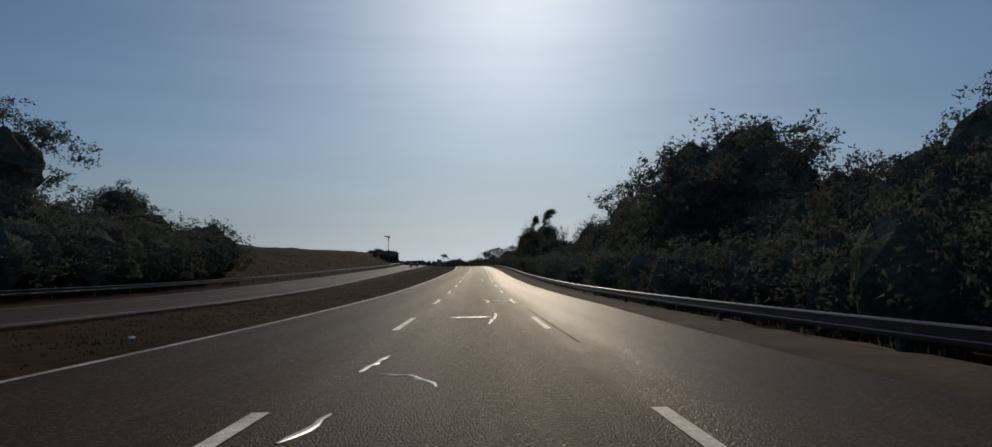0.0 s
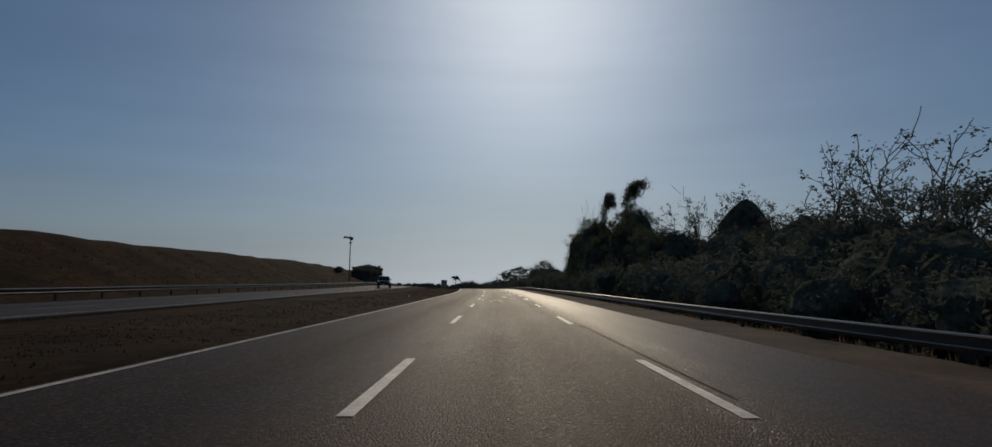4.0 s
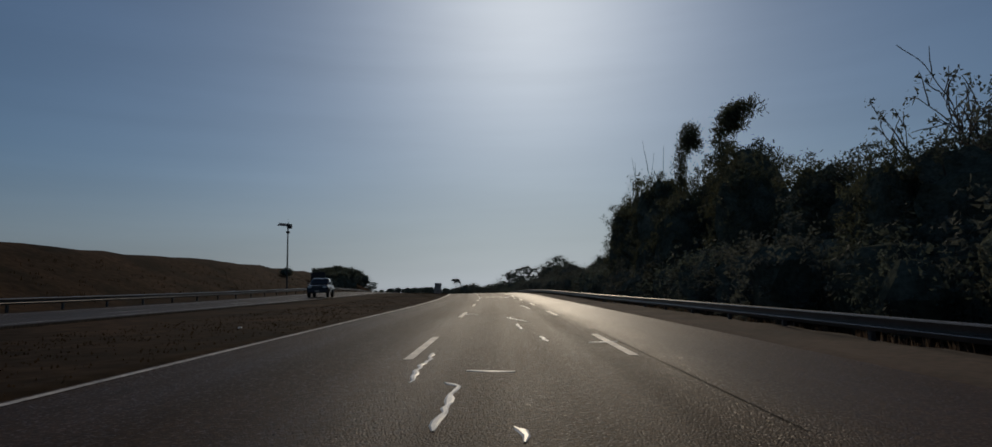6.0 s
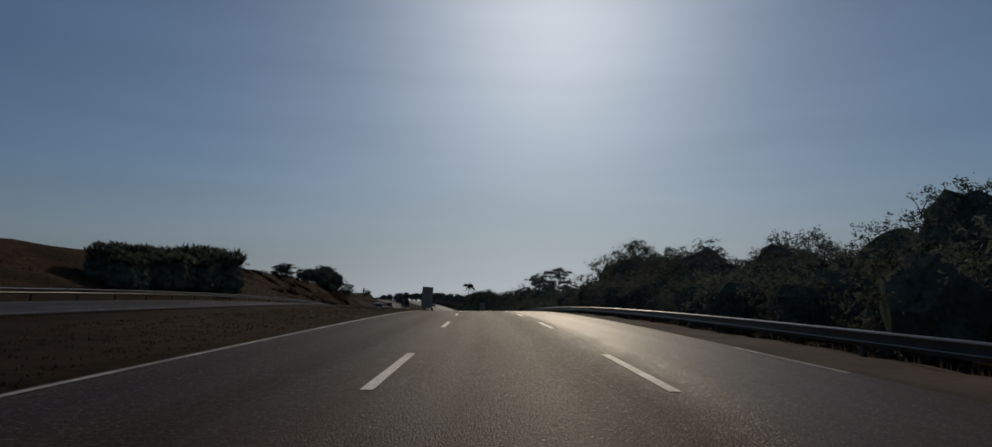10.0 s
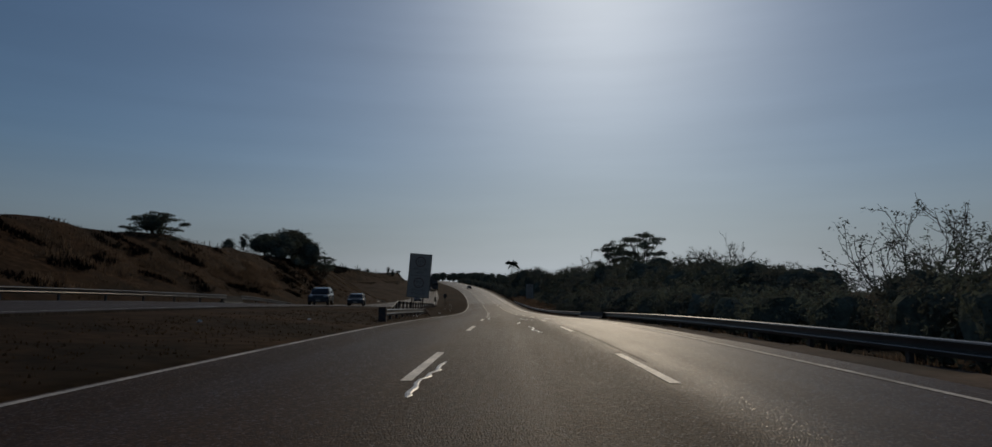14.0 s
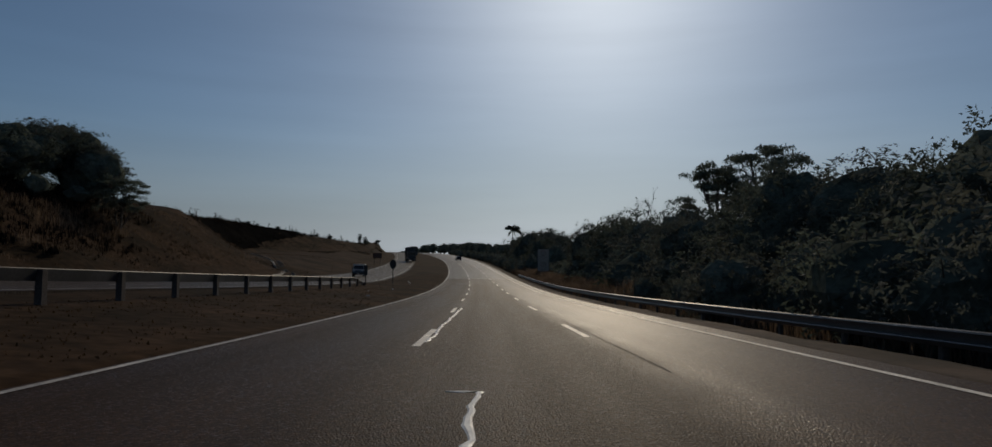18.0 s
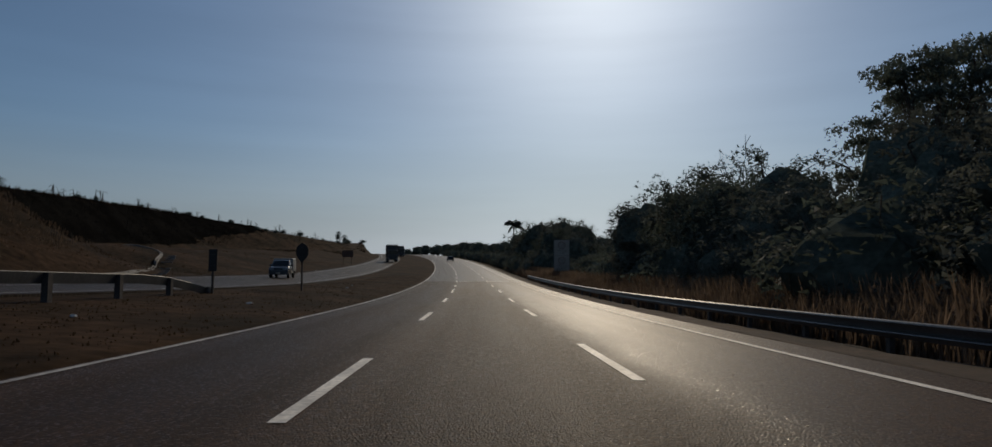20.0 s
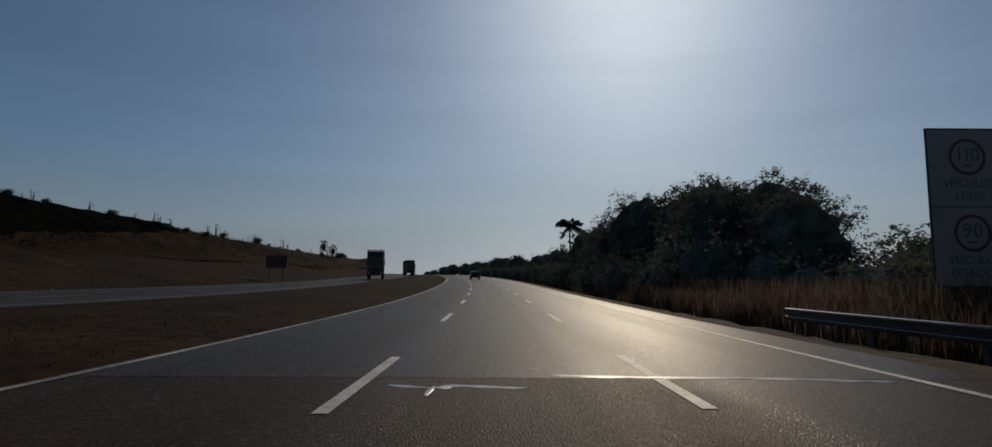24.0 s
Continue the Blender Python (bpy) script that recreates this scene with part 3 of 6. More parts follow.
for i, run in enumerate([
    ((235.0, -1.18), (233.6, -1.16), (232.7, -1.17)), ((232.1, -1.06), (231.9, -1.28), (231.7, -1.36)), ((232.4, 1.05), (232.2, 1.13), (231.7, 1.15)),
    ((249.8, -1.26), (250.6, -1.33), (251.5, -1.25), (253.6, -1.22)),
    ((268.2, 0.70), (267.7, 0.80), (265.8, 0.83), (265.5, 0.72), (264.7, 0.80), (264.0, 0.84), (263.6, 0.84), (263.6, 1.00)),
    ((274.0, 0.52), (272.0, 0.31)),
    ((286.2, -1.18), (283.0, -1.21), (281.7, -1.16)), ((285.2, 0.95), (283.8, 0.88), (282.9, 1.18), (282.1, 1.16), (281.1, 1.21))]):
    seal(run, 130 + i)
for i, run in enumerate([
    ((287.1, 2.60), (285.8, 2.71), (284.5, 2.77)), ((284.5, 2.77), (284.3, 3.19)), ((279.8, 1.36), (279.4, 1.36), (279.1, 1.36)),
    ((290.5, -1.29), (291.9, -0.76)), ((294.4, -1.48), (295.2, -1.36), (295.7, -1.40), (297.0, -1.37)),
    ((312.0, -0.64), (312.0, -0.27), (309.1, -0.41)), ((317.7, -1.36), (324.7, -1.34), (334.0, -1.22)),
    ((410.5, -1.15), (410.3, -0.59), (410.5, -0.44), (410.3, 0.40)), ((410.4, -0.60), (409.8, -0.61))]):
    seal(run, 170 + i)
joint_at = -30.0
while joint_at < 325:
    joint_end = joint_at + rnd.uniform(4, 13)
    stripe("lane_joint", road, joint_at, joint_end, 2.235, rnd.uniform(0.012, 0.024), JOINT, 0.0075)
    joint_at = joint_end + rnd.uniform(9, 24)
seal(((411.3, 0.7), (411.2, 1.7), (411.1, 3.6), (410.9, 4.8)), 99)

verge_us = [(0.012, 0.012), (0.14, 0.03), (0.32, 0.03), (0.55, 0.03), (0.78, 0.025), (1.0, 0.012)]
verge_rng = random.Random(12)
tagged(new("verge", ribbon("verge", [[on(s, pave_u(s) + d * (8.0 - pave_u(s)) + (0 if d < 0.1 else verge_rng.uniform(-0.12, 0.12)), z + (0 if d < 0.1 else verge_rng.uniform(0, 0.03 if d < 0.4 else 0.09))) for d, z in verge_us] for s in steps(-60, 640, 1.2)], VERGE)), "strip of bare brown dirt beside the asphalt", "verge", kind="structure")


# ---- guardrails ----
WAVE = [(0.0, 0.0), (0.055, 0.088), (0.045, 0.106), (-0.025, 0.118), (0.002, 0.18), (0.06, 0.278), (0.05, 0.302), (-0.03, 0.318)]


def guardrail(name, s0, s1, uf, top, gap, face, label, post_mat, beam_mat, group, post=(0.1, 0.13), dip=False):
    """A wave-shaped beam on posts; face: -1 when it faces the left. top: height over the road surface."""
    rail = thing("guardrail", Matrix.Translation(at(s0, uf(s0), 0)), label, "guardrail", group)
    inv = rail.matrix_basis.inverted()
    ss = steps(s0, s1, 2.0)
    rows = []
    for s in ss:
        t = top(s)
        if dip:
            t -= 0.55 * max(0, 1 - (s1 - s) / 5) ** 1.2
        rows.append([inv @ at(s, uf(s) + face * dx, t - 0.31 + dz) for dx, dz in WAVE] + [inv @ at(s, uf(s) - face * 0.05, t - 0.01), inv @ at(s, uf(s) - face * 0.012, t - 0.31), inv @ at(s, uf(s), t - 0.31)])
    for i in range(0, len(rows) - 1, 2):
        part("beam", ribbon("beam", rows[i:i + 3], beam_mat), None, rail)
    pm = None
    for i, s in enumerate(steps(s0 + 0.6, s1 - 0.6, gap)):
        u = uf(s) - face * 0.09
        t, g = top(s) - (0.5 * max(0, 1 - (s1 - s) / 5) if dip else 0), ground(s, u) - 0.1
        if pm is None:
            bm = boxed((post[0], post[1], 1.0), (0, 0, -0.5), 0.008)
            pm = bpy.data.meshes.new("post")
            bm.to_mesh(pm)
            bm.free()
            pm.materials.append(post_mat)
        p = part("post", pm, None, rail)
        p.matrix_basis = inv @ Matrix.Translation(at(s, u, t - 0.02)) @ pose(0, 0, 0, 0, 0, turn_at(s)) @ Matrix.Diagonal((1, 1, t - 0.02 - g, 1))
    return rail


RAIL_U = 7.5
def rail_top(s):
    return float(np.interp(s, [-40, 20, 130, 190, 260, 300, 345, 420], [0.42, 0.42, 0.36, 0.40, 0.42, 0.42, 0.46, 0.52]))


guardrail("rail", -30, 292, lambda s: RAIL_U, rail_top, 4.0, -1, "long galvanised steel guardrail beside the wooded verge", STEEL_OLD, STEEL, "guardrails along the right verge")
guardrail("rail", 303.5, 420, lambda s: RAIL_U + 0.2, rail_top, 3.0, -1, "galvanised steel guardrail ending in the dry grass", STEEL_OLD, STEEL, "guardrails along the right verge")
guardrail("rail", -40, 296.3, lambda s: -23.4, lambda s: opp_left(s) + 0.65, 4.0, 1, "weathered steel guardrail at the foot of the hillside", STEEL_OLD, STEEL, "guardrails of the opposite road")
guardrail("rail", 299.6, 314, lambda s: -23.45, lambda s: opp_left(s) + float(np.interp(s, [299, 303, 306, 314], [0.66, 0.6, 0.5, 0.12])), 3.0, 1, "short steel guardrail running down into the ground", STEEL_OLD, STEEL, "guardrails of the opposite road")
rail_start = thing("end_block", Matrix.Translation(on(272.3, -5.9, -0.1)) @ pose(0, 0, 0, 0, 0, turn_at(272)), "dark square terminal block at the guardrail's start", "block")
part("block", boxed((0.34, 0.3, 0.78), (0, 0, 0.39), 0.02), POSTWOOD, rail_start)
for z0 in (0.2, 0.45):
    part("stripe", boxed((0.4, 0.012, 0.07), (0, -0.154, z0 + 0.06), 0.0, pose(0, 0, 0, 0, 35, 0)), BLACK_TRIM, rail_start)
guardrail("rail", 272.5, 302.5, lambda s: float(np.interp(s, [272, 290, 303], [-5.95, -6.7, -7.0])), lambda s: 0.6, 3.0, 1, "short galvanised guardrail with a sloped end on the median", POSTWOOD, STEEL, "guardrails on the median", (0.14, 0.16), True)
guardrail("rail", 299.6, 366, lambda s: float(np.interp(s, [299.6, 305.6, 311, 366], [-10.05, -10.4, -11.0, -11.4])), lambda s: float(np.interp(s, [299.6, 301.5, 305.6, 312, 345, 366], [0.72, 0.9, 1.4, 1.46, 1.42, 1.25])), 3.45, -1, "steel guardrail on thick dark posts across the median", POSTWOOD, STEEL_OLD, "guardrails on the median", (0.18, 0.2), True)

def concrete_barrier(s0, blocks, length, u, z, height, label):
    """A row of concrete blocks with a flared foot, each on its pale footing."""
    barrier = thing("concrete_barrier", Matrix.Translation(at(s0, u, z)), label, "barrier", "concrete barriers")
    inv = barrier.matrix_basis.inverted()
    prof = [(-0.32, -0.2), (-0.3, 0.0), (-0.12, 0.12), (-0.07, height), (0.07, height), (0.12, 0.12), (0.3, 0.0), (0.32, -0.2)]
    for k in range(blocks):
        a, b = s0 + length * k, s0 + length * (k + 1) - 0.04
        part("barrier_block", ribbon("barrier_block", [[inv @ at(s, u + du, z + dz) for du, dz in prof] for s in steps(a, b, 0.8)], CONCRETE_DARK), None, barrier)
        for sd in (-1, 1):
            part("base_strip", ribbon("base_strip", [[inv @ at(s, u + sd * du, z + dz) for du, dz in ((0.36, -0.2), (0.345, 0.03), (0.3, 0.035), (0.26, 0.03))] for s in steps(a + 0.05, b - 0.05, 0.8)], CONCRETE), None, barrier, "pale concrete footing")


concrete_barrier(291, 5, 2.5, 7.4, 0.0, 0.44, "dark low concrete barrier with a pale base strip")
concrete_barrier(295.7, 3, 1.4, -23.5, opp_left(297), 0.6, "dark concrete barrier between the hillside guardrails")


# ---- plants ----
def leaves_mesh(name, points, size, mat, rng, droop=0.0, narrow=0.5, out=None, steady=0.9):
    """Many small leaves, one at each place, as a mesh; out: the way out of the crown, towards which the leaves turn their faces."""
    p = np.asarray(points, float)
    k = len(p)
    d = rng.normal(size=(k, 3))
    d[:, 2] -= droop
    if out is None:
        e = rng.normal(size=(k, 3))
        d /= np.linalg.norm(d, axis=1)[:, None]
    else:
        face = np.asarray(out) * steady + rng.normal(size=(k, 3)) * 0.4
        face /= np.linalg.norm(face, axis=1)[:, None]
        d -= (d * face).sum(1)[:, None] * face
        d /= np.linalg.norm(d, axis=1)[:, None]
        e = np.cross(face, d)
    e -= (e * d).sum(1)[:, None] * d
    e /= np.linalg.norm(e, axis=1)[:, None]
    z = size * rng.uniform(0.6, 1.4, k)[:, None]
    v = np.stack([p - d * z * 0.5 + e * z * narrow * 0.5, p - d * z * 0.35 - e * z * narrow * 0.5, p + d * z * 0.65], 1).reshape(-1, 3)
    me = bpy.data.meshes.new(name)
    me.vertices.add(len(v))
    me.vertices.foreach_set("co", v.ravel())
    me.loops.add(3 * k)
    me.loops.foreach_set("vertex_index", np.arange(3 * k))
    me.polygons.add(k)
    me.polygons.foreach_set("loop_start", np.arange(k) * 3)
    me.materials.append(mat)
    me.update()
    return me


BALLS = {}
for level in (2, 3):
    ball_bm = bmesh.new()
    bmesh.ops.create_icosphere(ball_bm, subdivisions=level, radius=1.0)
    BALLS[level] = [tuple(v.co) for v in ball_bm.verts], [[v.index for v in f.verts] for f in ball_bm.faces]
    ball_bm.free()


def mass_mesh(name, heart, semi, mat, seed, level=3):
    """The shaded inside of a crown, where the foliage is too close to see into: uneven all over, cut off at the ground."""
    verts = []
    for v in BALLS[level][0]:
        k = 1 + 0.3 * noise.noise(Vector(v) * 1.6 + Vector((7.3 * seed, 0, 0))) + 0.28 * noise.noise(Vector(v) * 4.5 + Vector((0, 3.1 * seed, 0))) + 0.08 * noise.noise(Vector(v) * 11 + Vector((0, 0, 1.7 * seed)))
        verts.append((heart[0] + v[0] * semi[0] * k, heart[1] + v[1] * semi[1] * k, max(0.02, heart[2] + v[2] * semi[2] * k)))
    return mesh_from(name, verts, BALLS[level][1], mat)


def dome(rng, heart, semi, count, size, lowest=-0.8):
    """Lumps set evenly over an egg-shaped crown: their middles and radii."""
    hearts, radii = [], []
    for j in range(count):
        z = 1 - (1 - lowest) * (j + 0.5) / count
        a, w = 2.4 * j + rng.uniform(-0.3, 0.3), math.sqrt(max(0.0, 1 - z * z))
        k = rng.uniform(0.72, 0.95)
        hearts.append((heart[0] + math.cos(a) * w * semi[0] * k, heart[1] + math.sin(a) * w * semi[1] * k, heart[2] + z * semi[2] * k * 1.02))
        radii.append(size * rng.uniform(0.75, 1.25))
    return hearts, radii


def spray(rng, hearts, radii, clumps, per, reach, squash=0.85, far=1.15):
    """Places for leaves, in small clusters over the outside of the lumps, and the way out at each."""
    hearts, radii = np.asarray(hearts), np.asarray(radii)
    i = rng.choice(len(radii), clumps * 2, p=radii ** 2 / (radii ** 2).sum())
    d = rng.normal(size=(clumps * 2, 3))
    d /= np.linalg.norm(d, axis=1)[:, None]
    c = hearts[i] + d * (radii[i] * far * rng.uniform(0.12, 1.0, clumps * 2) ** 0.4)[:, None] * np.array([1, 1, squash])
    gap = np.linalg.norm((c[:, None] - hearts[None]) / np.array([1, 1, squash]), axis=2) - 0.45 * radii[None]
    free = (gap.min(1) > 0) & (c[:, 2] > 0.1)
    c, d = c[free][:clumps], d[free][:clumps]
    k = len(c)
    q = rng.normal(size=(k * per, 3)) * np.repeat(rng.uniform(0.4, 1.0, k), per)[:, None] * reach
    return np.repeat(c, per, 0) + q, np.repeat(d, per, 0)


def limb_mesh(name, limbs, mat, sides=6):
    """Tapered, bent limbs: each a list of (place, radius)."""
    verts, faces = [], []
    for limb in limbs:
        base = len(verts)
        for i, (p, r) in enumerate(limb):
            q = limb[min(i + 1, len(limb) - 1)][0] - limb[max(i - 1, 0)][0]
            x = q.orthogonal().normalized()
            y = q.cross(x).normalized()
            for a in range(sides):
                t = 2 * math.pi * a / sides
                verts.append(p + (x * math.cos(t) + y * math.sin(t)) * r)
        for i in range(len(limb) - 1):
            for a in range(sides):
                b = (a + 1) % sides
                faces.append((base + i * sides + a, base + i * sides + b, base + (i + 1) * sides + b, base + (i + 1) * sides + a))
    return mesh_from(name, verts, faces, mat, True)


def grow(rng, start, way, length, radius, depth, limbs, tips, spread=0.7, up=0.25, kids=3):
    """Adds a bent limb and its branches."""
    p, d, rows = start.copy(), way.normalized(), []
    k = 4
    for i in range(k + 1):
        rows.append((p.copy(), max(0.012, radius * (1 - 0.5 * i / k))))
        d = (d + Vector(rng.normal(size=3)) * 0.13 + Vector((0, 0, up * 0.12))).normalized()
        p = p + d * length / k
    limbs.append(rows)
    if depth == 0:
        tips += [rows[-1][0], rows[-2][0]]
        return
    for j in range(kids):
        at_k = rows[min(k, 1 + (j * 3) // kids + (1 if j else 0))] if j < kids - 1 else rows[-1]
        nd = (d + Vector(rng.normal(size=3)) * spread + Vector((0, 0, up))).normalized()
        grow(rng, at_k[0], nd, length * rng.uniform(0.55, 0.8), max(0.022, at_k[1] * 0.8), depth - 1, limbs, tips, spread, up, kids)


def dense_tree(name, seed, height, crown_r, lumps, clumps, per, leaf, mat, low=0.06, open_top=0.0, core=1.0, size=0.27):
    """A leafy tree: a trunk with limbs, a close shaded middle, and leaf clusters in lumps all over it up to a domed top; open_top: share of clusters that stand free above."""
    rng = np.random.default_rng(seed)
    semi = (crown_r * 0.9, crown_r * 0.9, 0.47 * (1 - low) * height)
    heart = (0, 0, height - semi[2] - 0.04 * height)
    hearts, radii = dome(rng, heart, semi, lumps, crown_r * size)
    fork = Vector((rng.normal() * 0.15, rng.normal() * 0.15, 0.26 * height))
    r0 = 0.024 * height
    limbs = [[(Vector((0, 0, -0.3)), r0 * 1.35), (fork * 0.5, r0), (fork, r0 * 0.85)]]
    for h in hearts[::3]:
        end = Vector(h)
        mid = fork.lerp(end, 0.5) + Vector(rng.normal(size=3)) * 0.25
        limbs.append([(fork, r0 * 0.5), (mid, r0 * 0.34), (end, r0 * 0.14)])
    pts, out = spray(rng, hearts, radii, clumps, per, 0.2)
    if open_top:
        k = int(clumps * open_top)
        top = np.asarray(hearts)[: max(4, lumps // 3)]
        c = top[rng.integers(0, len(top), k)] + np.clip(rng.normal(size=(k, 3)), -1.4, 1.4) * crown_r * np.array([0.18, 0.18, 0.12])
        c[:, 2] = np.minimum(c[:, 2] + 0.3, height)
        for q in c[::2]:
            b = Vector(top[np.linalg.norm(top - q, axis=1).argmin()])
            limbs.append([(b, 0.035), (b.lerp(Vector(q), 0.5) + Vector((0, 0, 0.1)), 0.022), (Vector(q), 0.01)])
        pts = np.concatenate([pts, np.repeat(c, per, 0) + rng.normal(size=(k * per, 3)) * 0.15])
        out = np.concatenate([out, rng.normal(size=(k * per, 3)) * 0.4])
    ob = thing(name, Matrix(), "", "tree")
    part("trunk", limb_mesh("trunk", limbs, BARK, 5), None, ob)
    part("inner_foliage", mass_mesh("inner_foliage", heart, (semi[0] * 0.7 * core, semi[1] * 0.7 * core, semi[2] * 0.8 * core), LEAF_DEEP, seed), None, ob, "close dark foliage inside the crown")
    part("crown", leaves_mesh("crown", pts, leaf, mat, rng, 0.3, 0.6, out), None, ob)
    return ob


def bare_tree(name, seed, height, crown_r):
    """A dry-season tree: forking limbs down to fine twigs, few leaves at their ends."""
    rng = np.random.default_rng(seed)
    limbs, tips = [], []
    trunk = 0.22 * height
    r0 = 0.02 * height
    fork = Vector((rng.normal() * 0.15, rng.normal() * 0.15, trunk))
    limbs.append([(Vector((0, 0, -0.3)), r0 * 1.35), (fork * 0.5, r0), (fork, r0 * 0.85)])
    for j in range(5):
        a = 2 * math.pi * (j + rng.uniform(-0.3, 0.3)) / 5
        grow(rng, fork - Vector((0, 0, rng.uniform(0, 0.3) * trunk)), Vector((math.cos(a), math.sin(a), rng.uniform(0.5, 1.6))), (height - trunk) * 0.5, r0 * 0.5, 3, limbs, tips, 0.5, 0.22, 3)
    tips = np.array([tuple(t) for t in tips])
    reach = np.hypot(tips[:, 0], tips[:, 1])
    k = Vector((crown_r / np.percentile(reach, 95), crown_r / np.percentile(reach, 95), height / np.percentile(tips[:, 2], 98)))
    limbs = [[(Vector((p.x * k.x, p.y * k.y, p.z * k.z if p.z > 0 else p.z)), r) for p, r in l] for l in limbs]
    tips = tips * np.array(k)
    keep = tips[(rng.random(len(tips)) < 0.8) & (np.hypot(tips[:, 0], tips[:, 1]) < 1.06 * crown_r) & (tips[:, 2] < 1.02 * height)]
    pts = np.repeat(keep, 5, 0) + rng.normal(size=(len(keep) * 5, 3)) * 0.12
    ob = thing(name, Matrix(), "", "tree")
    part("trunk", limb_mesh("trunk", limbs, BARK, 4), None, ob)
    part("crown", leaves_mesh("crown", pts, 0.15, LEAF_DRY, rng, 0.3, 0.6), None, ob)
    return ob


def umbrella_model(seed):
    """A tall tree, 12 m, whose foliage lies in flat plates one over the other."""
    rng = np.random.default_rng(seed)
    limbs, pts = [], []
    stems = []
    for j in range(3):
        a = 2.1 * j + rng.uniform(-0.4, 0.4)
        out = Vector((math.cos(a), math.sin(a), 0))
        rows = [(out * (1.5 * f ** 1.5) + Vector((0, 0, 11.2 * f - 0.3)), 0.24 * (1 - 0.8 * f)) for f in (0, 0.2, 0.4, 0.6, 0.8, 1)]
        limbs.append(rows)
        stems.append(rows)
    for j in range(22):
        f = 0.58 + 0.42 * (j + 0.5) / 22
        a = 2.4 * j + rng.uniform(-0.5, 0.5)
        reach = 5.4 * (0.35 + 0.65 * min(1, (1 - f) / 0.2)) * rng.uniform(0.3, 1.0)
        c = Vector((math.cos(a) * reach, math.sin(a) * reach, 12 * f + rng.uniform(-0.4, 0.3)))
        stem = stems[j % 3]
        root = stem[min(4, int(f * 4.2))][0]
        mid = (root + c) / 2 + Vector((0, 0, -0.25))
        limbs.append([(root, 0.07), (mid, 0.05), (c, 0.02)])
        r = rng.uniform(0.9, 1.7)
        for k in range(6):
            e = c + Vector((rng.normal() * r * 0.6, rng.normal() * r * 0.6, rng.normal() * 0.14))
            limbs.append([(mid, 0.03), ((mid + e) / 2 + Vector((0, 0, 0.05)), 0.02), (e, 0.008)])
            n = 95
            b, q = rng.uniform(0, 6.28, n), rng.uniform(0.6, 1.0) * np.sqrt(rng.uniform(0, 1, n))
            pts.append(np.stack([e.x + np.cos(b) * q, e.y + np.sin(b) * q, e.z + 0.12 * rng.normal(size=n) - 0.22 * q], 1))
    ob = thing("umbrella_tree", Matrix(), "", "tree")
    part("trunk", limb_mesh("trunk", limbs, BARK, 5), None, ob)
    part("crown", leaves_mesh("crown", np.concatenate(pts), 0.2, LEAF, rng, 0.0, 0.6), None, ob)
    return ob


def shrub_model(name, seed, height, radius, lumps, clumps, per, leaf, mat, narrow=0.55):
    rng = np.random.default_rng(seed)
    semi = (radius * 0.85, radius * 0.85, height * 0.55)
    heart = (0, 0, height * 0.42)
    hearts, radii = dome(rng, heart, semi, lumps, radius * 0.32, -0.5)
    limbs = [[(Vector((h[0] * 0.2, h[1] * 0.2, -0.2)), 0.035), (Vector(h) * 0.6, 0.025), (Vector(h), 0.01)] for h in hearts[::2]]
    pts, out = spray(rng, hearts, radii, clumps, per, 0.14, far=1.25)
    ob = thing(name, Matrix(), "", "shrub")
    part("stem", limb_mesh("stem", limbs, BARK, 4), None, ob)
    part("inner_foliage", mass_mesh("inner_foliage", heart, (semi[0] * 0.66, semi[1] * 0.66, semi[2] * 0.74), LEAF_DEEP, seed, 2), None, ob, "close dark foliage inside the shrub")
    part("foliage", leaves_mesh("foliage", pts, leaf, mat, rng, 0.2, narrow, out), None, ob)
    return ob


def reed_model(seed):
    """A tall clump, 5 m, of cane with pointed leaf fans on top."""
    rng = np.random.default_rng(seed)
    hearts, radii, verts, faces, stems = [], [], [], [], []
    for j in range(11):
        a, out = 2.4 * j, 1.5 * math.sqrt((j + 0.5) / 11)
        r = rng.uniform(0.7, 1.0)
        for z in (0.8, 2.0, 3.0):
            hearts.append((math.cos(a) * out, math.sin(a) * out, z))
            radii.append(r * 0.8)
        for _ in range(4):
            q = Vector((math.cos(a) * out + rng.normal() * 0.35, math.sin(a) * out + rng.normal() * 0.35, rng.uniform(2.6, 4.0)))
            stems.append([(Vector((q.x * 0.6, q.y * 0.6, -0.2)), 0.03), (q, 0.012)])
            for _ in range(13):
                b, lift = rng.uniform(0, 6.28), rng.uniform(0.5, 2.6)
                d = Vector((math.cos(b), math.sin(b), lift)).normalized() * rng.uniform(0.7, 1.35)
                side = Vector((-math.sin(b), math.cos(b), 0)) * 0.055
                i = len(verts)
                verts += [q - side, q + side, q + d * 0.6 + side * 1.3, q + d * 0.6 - side * 1.3, q + d + Vector((0, 0, -0.12))]
                faces += [(i, i + 1, i + 2, i + 3), (i + 3, i + 2, i + 4)]
    pts, out = spray(rng, hearts, radii, 260, 6, 0.2)
    ob = thing("reed_shrub", Matrix(), "", "shrub")
    part("stem", limb_mesh("stem", stems, BARK, 4), None, ob)
    part("inner_foliage", mass_mesh("inner_foliage", (0, 0, 1.5), (1.8, 1.8, 2.2), LEAF_DEEP, seed), None, ob, "close dark foliage inside the clump")
    part("leaf_fan", mesh_from("leaf_fan", verts, faces, LEAF), None, ob, "pointed upright leaf fans")
    part("foliage", leaves_mesh("foliage", pts, 0.4, LEAF, rng, -0.6, 0.2, out), None, ob)
    return ob


